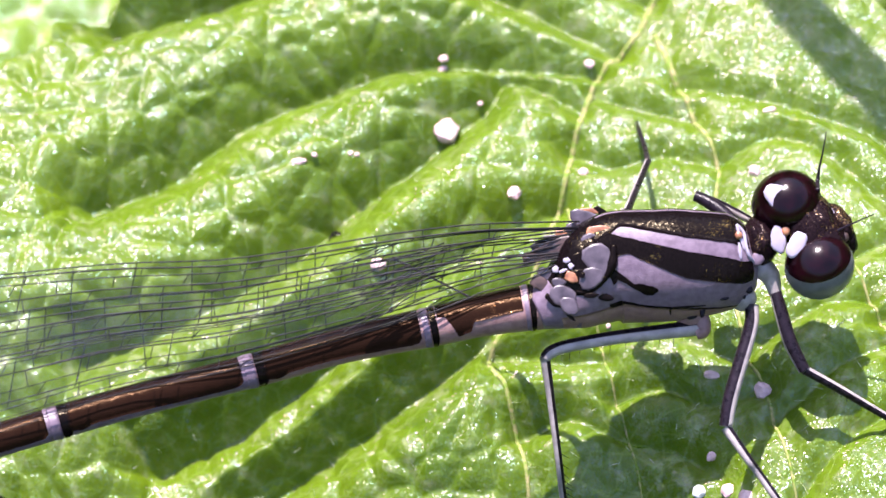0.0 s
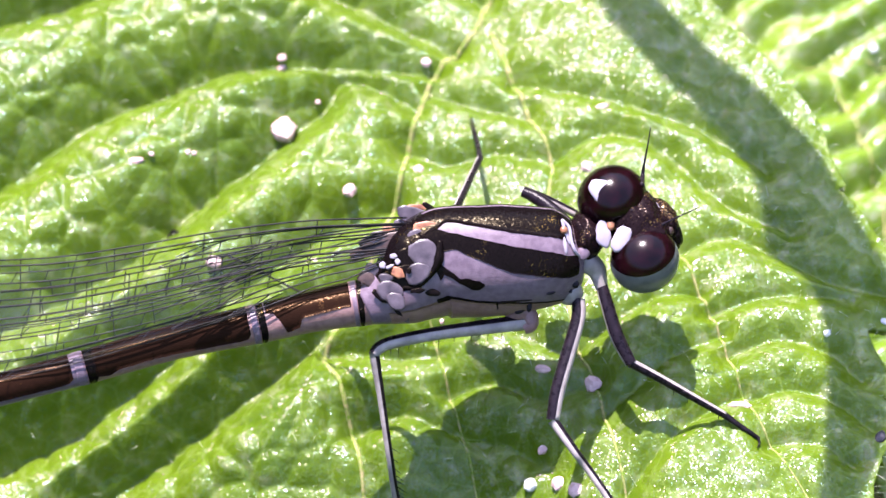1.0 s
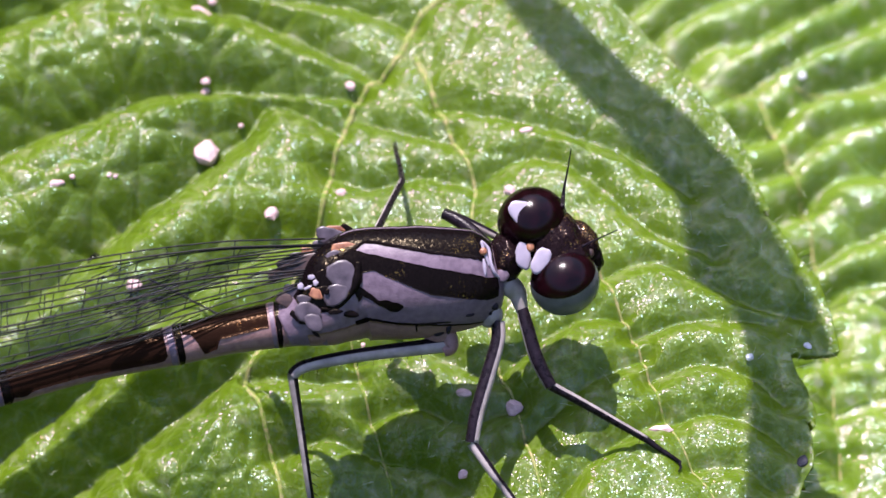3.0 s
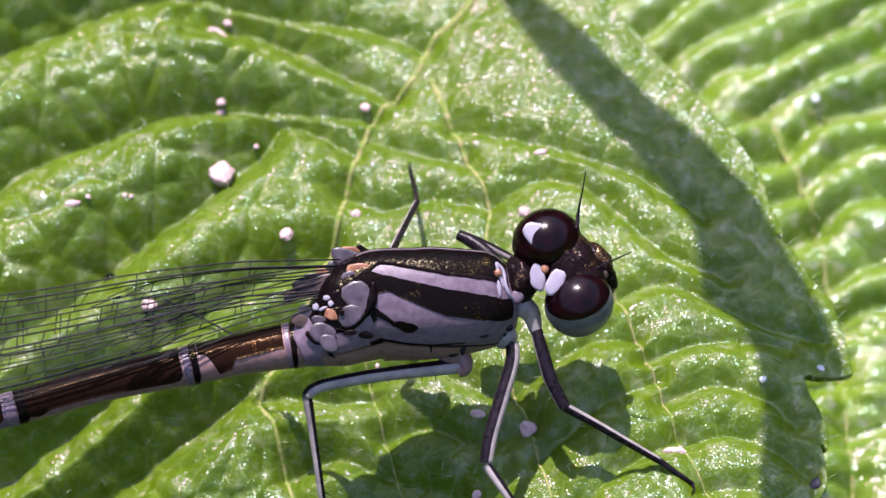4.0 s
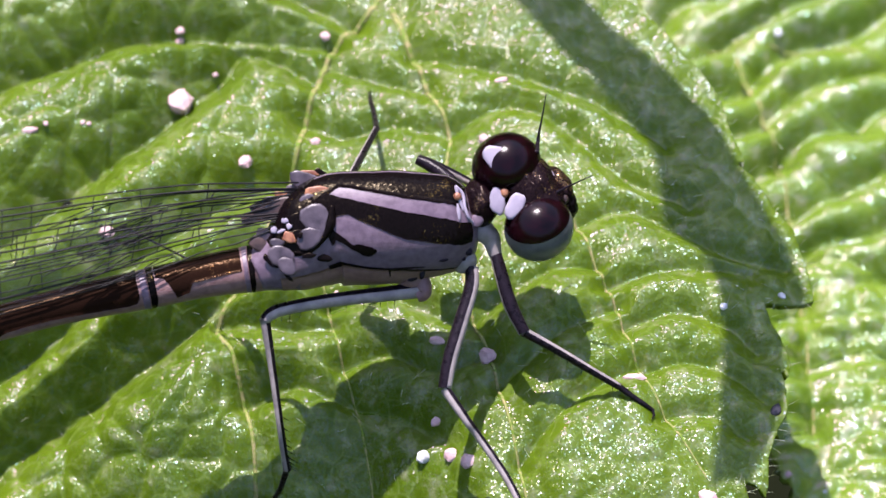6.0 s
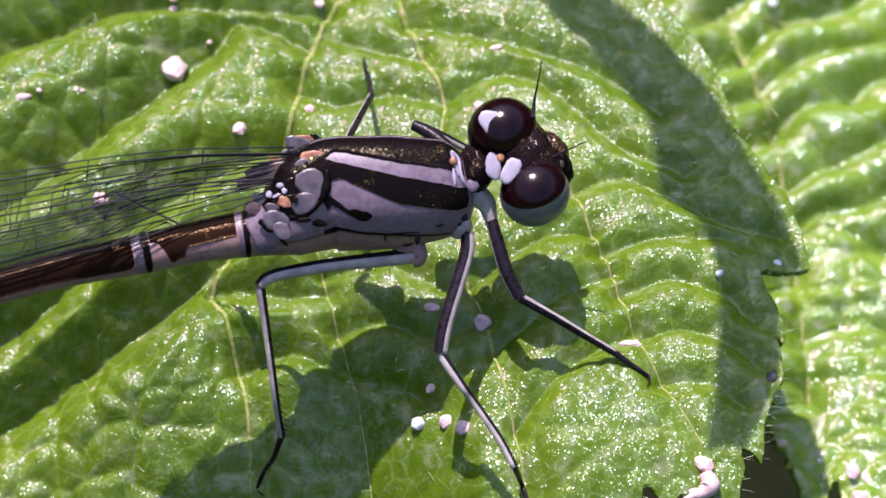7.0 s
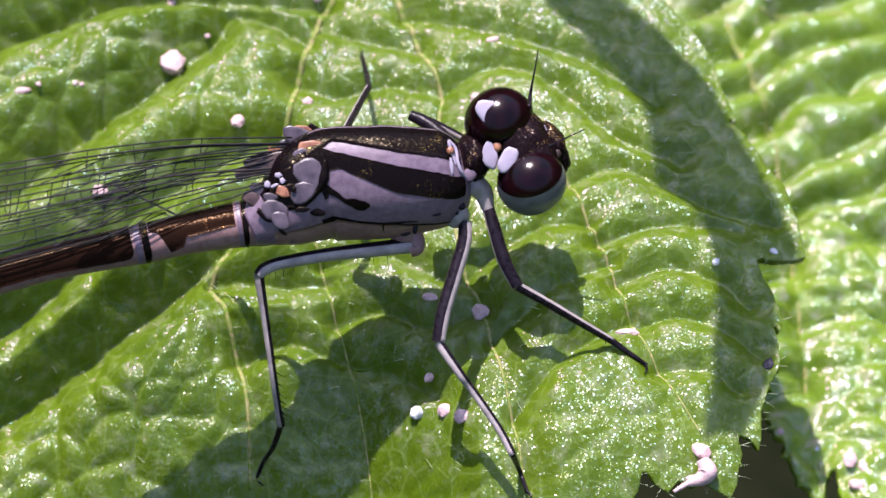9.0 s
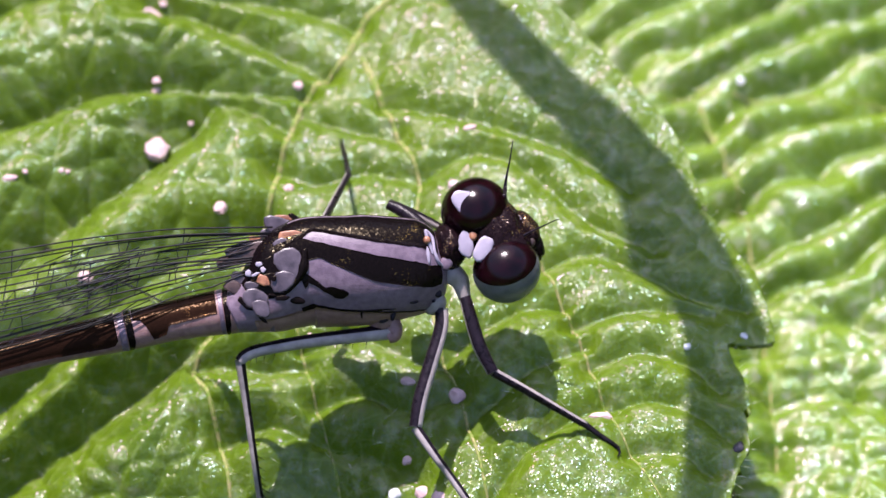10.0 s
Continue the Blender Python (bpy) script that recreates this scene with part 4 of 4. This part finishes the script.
def shard(name, mat, at, wide, tall, turn, parent, thick, seed, blunt=0.2):
    """A small angular plate with a bevelled rim, lying on the skin."""
    c, s = math.cos(radians(turn)), math.sin(radians(turn))
    a, b = np.array((c, s * 0.85, s * 0.53)), np.array((-s, c * 0.85, c * 0.53))
    n = np.array((0, -0.53, 0.85))
    rng = random.Random(seed)
    corners = 5
    ring = [(2 * math.pi * (i + rng.uniform(-0.25, 0.25)) / corners, rng.uniform(0.85, 1.2)) for i in range(corners)]
    outline = []
    for i in range(corners):
        (t0, r0), (t1, r1) = ring[i], ring[(i + 1) % corners]
        p0, p1 = np.array((math.cos(t0) * r0, math.sin(t0) * r0)), np.array((math.cos(t1) * r1, math.sin(t1) * r1))
        for u in (blunt, 0.5, 1 - blunt):
            outline.append(p0 + (p1 - p0) * u)
    m = len(outline)
    verts, faces = [], []
    for scale, up in ((1.06, -1.0), (1.0, 0.2), (0.86, 0.75), (0.5, 1.0)):
        for q in outline:
            verts.append(tuple(np.array(at) + a * q[0] * wide * scale + b * q[1] * tall * scale + n * thick * (up + 0.35 * q[0] * rng.uniform(0.6, 1))))
    for k in range(3):
        for i in range(m):
            i2 = (i + 1) % m
            faces.append((k * m + i, k * m + i2, (k + 1) * m + i2, (k + 1) * m + i))
    faces.append(tuple(range(3 * m, 4 * m)))
    return part(name, mesh_of(name, verts, faces, mat), parent)


tagged(shard("eye_spot", PALE, (2.75, -2.37, 4.84), 0.31, 0.31, -35, head, 0.02, 5), "pale lilac spot behind the eye")
tagged(shard("eye_spot", PALE, (3.23, -3.40, 4.26), 0.27, 0.36, -30, head, 0.025, 9), "pale lilac spot behind the eye")
shard("nape", PALE, (2.84, -3.17, 4.14), 0.20, 0.44, 12, head, 0.025, 3)
plate("nape_spot", ORANGE, (3.02, -2.98, 4.24), 0.11, 0.14, 0, head, 0.08)
plate("ocellus", LEG_DARK, (3.56, -2.73, 4.53), 0.05, 0.05, 0, head, 0.06)
plate("ocellus", LEG_DARK, (3.76, -2.57, 4.47), 0.06, 0.06, 0, head, 0.07)
plate("ocellus", LEG_DARK, (3.59, -2.93, 4.37), 0.05, 0.05, 0, head, 0.06)
plate("brow", AMBER, (4.18, -2.37, 4.08), 0.10, 0.32, 25, head, 0.08)
part("brow_rim", tube("brow_rim", PALE, [(3.96, -2.11, 4.35), (4.16, -2.25, 4.20), (4.32, -2.43, 4.05), (4.40, -2.64, 3.90)], [0.02, 0.035, 0.03, 0.02]), head, "thin pale rim of the brow")
plate("cheek", AMBER, (4.51, -2.92, 3.83), 0.14, 0.14, 0, head, 0.08)
for path in ([(3.84, -2.04, 4.62), (3.89, -1.62, 4.40), (3.93, -1.38, 4.60), (4.02, -1.03, 4.90), (4.10, -0.65, 5.20)], [(4.23, -3.11, 4.18), (4.30, -2.99, 4.20), (4.46, -2.94, 4.30), (4.79, -2.88, 4.50), (5.20, -2.79, 4.70)]):
    part("antenna", tube("antenna", LEG_DARK, path, [0.07, 0.055, 0.03, 0.02, 0.012]), head)

plate("collar", PALE, (1.88, -3.20, 4.28), 0.05, 0.34, 18, thorax, 0.03, "pale rim of the collar")
plate("collar", PALE, (1.86, -3.52, 4.16), 0.05, 0.22, 6, thorax, 0.03)
part("collar", tube("collar", PALE, [(1.79, -2.85, 4.34), (1.97, -3.03, 4.23), (2.02, -3.36, 4.14), (2.11, -3.56, 3.97), (2.29, -3.58, 3.66)], [0.04, 0.05, 0.045, 0.05, 0.03]), thorax)
plate("shoulder_spot", ORANGE, (1.83, -3.17, 4.34), 0.10, 0.10, 0, thorax, 0.07, "orange spot before the shoulder")
plate("collar_mark", HEAD_BRONZE, (2.27, -3.04, 4.16), 0.10, 0.22, 20, fly, 0.06)
plate("neck_plate", LILAC, (2.35, -3.48, 3.80), 0.16, 0.22, -20, fly, 0.06)
plate("side_spot", LEG_DARK, (2.01, -4.19, 3.07), 0.05, 0.06, 0, fly, 0.04)
plate("side_spot", LEG_DARK, (2.12, -4.08, 3.24), 0.10, 0.12, 30, fly, 0.05)
plate("side_spot", LEG_DARK, (1.50, -4.35, 3.25), 0.12, 0.05, 10, fly, 0.04)
plate("hip_spot", LEG_DARK, (0.97, -4.48, 2.87), 0.07, 0.18, -10, fly, 0.05)
plate("hip_spot", LEG_DARK, (0.73, -4.47, 2.58), 0.14, 0.07, 20, fly, 0.05)

# wing roots
ROOTS = [
    (AMBER, (-2.67, -3.29, 4.04), 1.03, 0.34, 8),
    (AMBER, (-2.95, -3.42, 3.93), 0.88, 0.22, 12),
    (ROOT, (-1.99, -2.48, 4.08), 0.50, 0.37, -20),
    (ORANGE, (-1.85, -2.08, 3.80), 0.32, 0.11, -10),
    (BLACK, (-1.53, -2.10, 3.78), 0.38, 0.12, -35),
    (ROOT, (-1.86, -3.35, 4.38), 0.29, 0.25, 0),
    (ORANGE, (-1.68, -3.13, 4.46), 0.44, 0.22, 8),
    (PALE, (-1.97, -2.88, 4.21), 0.24, 0.06, 45),
    (ROOT, (-2.29, -2.63, 3.82), 0.35, 0.22, -20),
    (ORANGE, (-2.60, -2.80, 3.88), 0.26, 0.11, -5),
    (ROOT, (-2.81, -2.92, 3.85), 0.29, 0.14, 0),
    (BLACK, (-2.10, -3.82, 4.20), 0.35, 0.31, 0),
    (ROOT, (-1.68, -3.80, 4.27), 0.59, 0.51, -40),
    (ROOT, (-1.82, -3.72, 4.31), 0.32, 0.25, -40),
    (ROOT, (-1.88, -4.21, 4.03), 0.50, 0.31, 35),
    (PALE, (-2.74, -3.91, 3.99), 0.12, 0.12, 0),
    (PALE, (-2.46, -3.80, 4.21), 0.12, 0.09, 0),
    (PALE, (-2.36, -3.94, 4.17), 0.09, 0.11, 0),
    (PALE, (-2.56, -4.01, 4.06), 0.15, 0.06, 25),
    (ROOT, (-3.00, -3.91, 3.70), 0.29, 0.23, -30),
    (BLACK, (-2.18, -4.16, 4.03), 0.44, 0.20, 5),
    (ORANGE, (-2.36, -4.20, 4.06), 0.25, 0.17, -25),
    (BLACK, (-2.09, -4.19, 4.13), 0.10, 0.11, 0),
    (ROOT, (-2.67, -4.24, 3.88), 0.26, 0.17, -8),
    (ROOT, (-2.58, -4.54, 3.72), 0.41, 0.34, -30),
    (ROOT, (-2.39, -4.81, 3.68), 0.32, 0.31, -40),
    (BLACK, (-2.84, -4.61, 3.62), 0.38, 0.11, -40),
    (AMBER, (-3.10, -4.14, 3.62), 0.41, 0.25, -25),
    (BLACK, (-1.87, -4.63, 3.91), 0.29, 0.09, 8),
    (BLACK, (-2.35, -4.98, 3.41), 0.18, 0.06, -40),
]
for number, (mat, at, wide, tall, turn) in enumerate(ROOTS):
    shard("wing_root", mat, at, wide * 0.8, tall * 0.8, turn, fly, 0.016, number, 0.25 if mat is ROOT else 0.12)
part("seam", tube("seam", BLACK, [(-1.30, -3.47, 4.40), (-1.34, -3.86, 4.15), (-1.54, -4.14, 3.94), (-1.89, -4.42, 3.75), (-2.24, -4.45, 3.76)], [0.08, 0.15, 0.11, 0.07, 0.04]), thorax)
part("seam", tube("seam", BLACK, [(0.16, -4.56, 2.85), (0.18, -4.55, 3.12), (0.58, -4.51, 3.13), (1.03, -4.45, 3.09)], [0.02, 0.03, 0.03, 0.02]), thorax)
plate("side_mark", BLACK, (-1.54, -4.46, 3.55), 0.26, 0.10, -12, thorax, 0.05, "black mark on the side")

# ---- grains and litter on the leaves ----


def grain(at, wide, tall, mat, label, angular=0.25, seed=0):
    """A small faceted grain of grit, resting on the leaf."""
    bm = bmesh.new()
    bmesh.ops.create_icosphere(bm, subdivisions=2, radius=1.0)
    for v in bm.verts:
        k = 1 + angular * noise.noise(v.co * 1.3 + Vector((seed * 7.3, seed, 2)))
        v.co = Vector((v.co.x * wide * k, v.co.y * tall * k, v.co.z * min(wide, tall) * 0.7 * k)) * MM
    me = bpy.data.meshes.new("grain")
    bm.to_mesh(me)
    bm.free()
    me.materials.append(mat)
    ob = new("grain", me)
    ob.location = (at[0] * MM, at[1] * MM, (at[2] + min(wide, tall) * 0.2) * MM)
    ob.rotation_euler = (0.2 * math.sin(seed), 0.2 * math.cos(seed), seed * 1.7)
    return tagged(ob, label, "grain", "grains on the leaf")


PALE_GRAIN, GREY_GRAIN = "pale pinkish grain of grit on the leaf", "small grey grain of grit on the leaf"
GRAINS = [
    ((-5.44, 3.85, -1.47), 0.36, 0.40, GRIT), ((-3.62, 1.47, -0.99), 0.22, 0.20, GRIT), ((-9.44, 2.52, -1.21), 0.21, 0.12, GRIT), ((-5.49, 6.39, -1.60), 0.14, 0.13, GRIT), ((-5.51, 6.22, -1.80), 0.14, 0.11, GRIT),
    ((-1.45, 5.86, -1.09), 0.15, 0.13, GRIT), ((-1.72, 2.18, -0.98), 0.14, 0.13, GRIT), ((2.81, 1.55, 0.03), 0.17, 0.15, GRIT), ((-8.03, 2.88, -1.30), 0.08, 0.06, GRIT), ((-9.01, 2.65, -1.06), 0.08, 0.07, GRIT),
    ((-4.49, 4.75, -1.43), 0.08, 0.08, GRIT), ((-1.62, 4.41, -1.31), 0.08, 0.06, GRIT), ((-7.28, -0.58, -1.45), 0.22, 0.22, GRIT), ((3.31, 3.49, 0.10), 0.20, 0.08, GRIT), ((2.74, -4.75, -0.77), 0.26, 0.25, GRIT),
    ((2.16, -7.78, -0.92), 0.22, 0.20, GRIT), ((1.05, -7.20, -1.72), 0.18, 0.20, GREY_GRIT), ((1.41, -6.33, -1.37), 0.20, 0.12, GRIT), ((8.86, -3.83, 0.18), 0.10, 0.12, GREY_GRIT), ((10.42, -3.42, 0.03), 0.10, 0.11, GREY_GRIT),
    ((8.14, -9.23, -0.30), 0.26, 0.20, GRIT), ((10.01, -6.85, -0.00), 0.20, 0.14, DARK_GRIT), ((1.43, -4.31, -0.69), 0.24, 0.12, GRIT), ((-1.18, -2.51, -1.17), 0.08, 0.06, GRIT), ((6.46, -5.79, -0.09), 0.3, 0.1, GRIT),
    ((-7.87, 2.87, -1.33), 0.07, 0.07, GRIT), ((1.76, -7.41, -1.27), 0.22, 0.2, GRIT), ((-5.35, 9.15, -1.55), 0.12, 0.12, GRIT),
]
for number, (at, wide, tall, mat) in enumerate(GRAINS):
    at = (at[0], at[1], float(leaf_height(at[0], at[1])))
    grain(at, wide, tall, mat, {GRIT.name: PALE_GRAIN, GREY_GRIT.name: GREY_GRAIN}.get(mat.name, "dark crumb of dirt at the leaf's margin"), 0.3, number)
for number, (at, wide, mat) in enumerate([((11.92, 9.46, -5.97), 0.22, GREY_GRIT), ((11.25, 0.68, -6.09), 0.14, GREY_GRIT), ((11.12, -5.43, -5.86), 0.16, GRIT), ((12.10, -5.76, -6.09), 0.12, GREY_GRIT), ((13.36, -6.28, -6.13), 0.26, GRIT), ((13.51, -7.10, -6.14), 0.2, GREY_GRIT), ((13.08, -6.96, -5.92), 0.3, GRIT), ((12.98, -6.13, -6.14), 0.34, GRIT)]):
    z = float(back_height(at[0], at[1]))
    tagged(grain((at[0], at[1], z - 0.05), wide * 0.8, wide * 0.6, mat, "blurred pale grain of grit on the lower leaf", 0.3, number + 40), group="grains on the lower leaf")

# a fallen floret at the margin
floret = empty("fallen_floret", "small pinkish fallen floret at the leaf's margin", "floret")
part("petal", tube("petal", GRIT, [(8.15, -9.50, -0.22), (8.27, -9.79, -0.31), (8.10, -9.95, -0.40), (7.72, -10.11, -0.40), (7.40, -10.28, -0.48)], [0.16, 0.26, 0.20, 0.07, 0.05], 12), floret)
part("bud", ellipsoid("bud", GRIT, (7.92, -9.93, -0.43), ((0.2, 0, 0), (0, 0.1, 0), (0, 0, 0.1)), None, 12, 16, 0.1), floret)
floret_far = empty("fallen_floret", "shrivelled pinkish floret on the leaf near its base", "floret")
part("petal", tube("petal", GRIT, [(-6.05, 8.59, -1.28), (-5.75, 8.87, -1.43), (-5.41, 8.58, -1.40), (-5.12, 7.87, -0.92), (-4.93, 7.35, -0.56)], [0.05, 0.08, 0.06, 0.05, 0.03], 10), floret_far)

# fine hairs on the blade and along its margin


def hairs(name, roots, length, parent, label):
    verts, faces = [], []
    for x, y, z, dx, dy, dz in roots:
        d = np.array((dx, dy, dz))
        d = d / np.linalg.norm(d) * length * random.uniform(0.6, 1.3)
        p = np.array((x, y, z))
        w = np.cross(d, (0.3, 0.9, 0.2))
        w = w / np.linalg.norm(w) * 0.0055
        v = np.cross(d, w)
        v = v / np.linalg.norm(v) * 0.0055
        k = len(verts)
        mid = p + d * 0.55 + np.array((0, 0, 0.06 * length))
        for q, f in ((p, 1.0), (mid, 0.8)):
            verts += [tuple(q + w * f), tuple(q - w * 0.5 * f + v * f), tuple(q - w * 0.5 * f - v * f)]
        verts.append(tuple(p + d))
        for a, b in ((0, 1), (1, 2), (2, 0)):
            faces += [(k + a, k + b, k + 3 + b, k + 3 + a), (k + 3 + a, k + 3 + b, k + 6)]
    return tagged(part(name, mesh_of(name, verts, faces, HAIR), parent, label), kind="stuff")


roots = []
for (ax, ay), (bx, by) in zip(OUTLINE, OUTLINE[1:]):
    n = int(math.hypot(bx - ax, by - ay) / 0.24)
    for i in range(n):
        t = (i + random.random()) / n
        x, y = ax + (bx - ax) * t, ay + (by - ay) * t
        out = (by - ay, -(bx - ax))
        k = -1 / math.hypot(*out)
        roots.append((x, y, float(leaf_height(x, y)) - 0.05, out[0] * k + random.uniform(-0.5, 0.5), out[1] * k + random.uniform(-0.5, 0.5), random.uniform(0.0, 0.6)))
hairs("margin_hairs", roots, 0.34, leaf, "short pale hairs along the margin")
roots = []
hx, hy = np.random.uniform(-16, 11, 700), np.random.uniform(-10.5, 8, 700)
for x, y, z in zip(hx, hy, leaf_height(hx, hy)):
    if not (x > 8 and y < -4):
        roots.append((x, y, z, random.uniform(-1, 1), random.uniform(-1, 1), random.uniform(0.15, 0.7)))
hairs("blade_hairs", roots, 0.32, leaf, "sparse pale hairs on the blade")

# a grass blade arching high over the leaf, whose shade falls across it
grass = empty("grass_blade", "arching green grass blade that shades the leaf", "grass")
EDGES = [((0.15, 14.04, -0.71), (0.80, 12.33, -0.39)), ((2.52, 8.72, -0.27), (3.68, 8.55, -0.05)), ((3.60, 6.31, -0.07), (4.99, 6.83, 0.10)), ((4.49, 5.01, 0.10), (5.79, 5.91, 0.10)), ((5.17, 3.98, 0.10), (6.58, 4.87, 0.10)), ((5.86, 3.22, 0.10), (7.47, 3.96, 0.10)), ((6.56, 2.45, 0.10), (8.43, 2.73, 0.06)), ((7.12, 1.58, 0.10), (9.10, 1.76, 0.01)), ((7.44, 0.11, 0.10), (9.67, 0.26, -0.04)), ((7.51, -1.14, 0.09), (10.16, -0.88, -0.10)), ((8.13, -1.76, 0.07), (10.69, -1.90, -0.17)), ((8.59, -2.45, 0.05), (11.02, -2.92, -0.22)), ((8.82, -3.49, 0.03), (11.06, -3.69, -0.23)), ((8.84, -4.77, 0.03), (10.45, -4.68, -0.14)), ((8.66, -6.45, 0.04), (10.31, -6.37, -0.12)), ((8.49, -7.70, -0.06), (9.92, -7.66, -0.18)), ((8.26, -9.10, -0.47), (9.27, -9.08, -0.54))]
rise = SUN_FROM / SUN_FROM.z
lifted = [[np.array(p) + np.array(rise) * 26.0 for p in pair] for pair in EDGES]
# its foot goes down to the ground far behind
for k, (drop, back) in enumerate(((6, 14), (26, 30), (71.5, 44))):
    lifted.insert(0, [p + np.array((-6.0 * (k + 1), back, -drop)) for p in (lifted[k][0], lifted[k][1])])
left, right = spline([a for a, _ in lifted], 80), spline([b for _, b in lifted], 80)
verts, faces = [], []
for a, b in zip(left, right):
    for t, sag in ((0, 0), (0.25, -0.25), (0.5, -0.45), (0.75, -0.25), (1, 0)):
        p = a + (b - a) * t
        verts += [(p[0], p[1], p[2] + sag), (p[0], p[1], p[2] + sag - 0.15)]
for i in range(79):
    for j in range(4):
        k, m = i * 10 + j * 2, i * 10 + 10 + j * 2
        faces += [(k, m, m + 2, k + 2), (k + 1, k + 3, m + 3, m + 1)]
    faces += [(i * 10, i * 10 + 1, i * 10 + 11, i * 10 + 10), (i * 10 + 8, i * 10 + 18, i * 10 + 19, i * 10 + 9)]
part("blade", mesh_of("blade", verts, faces, BLADE), grass)
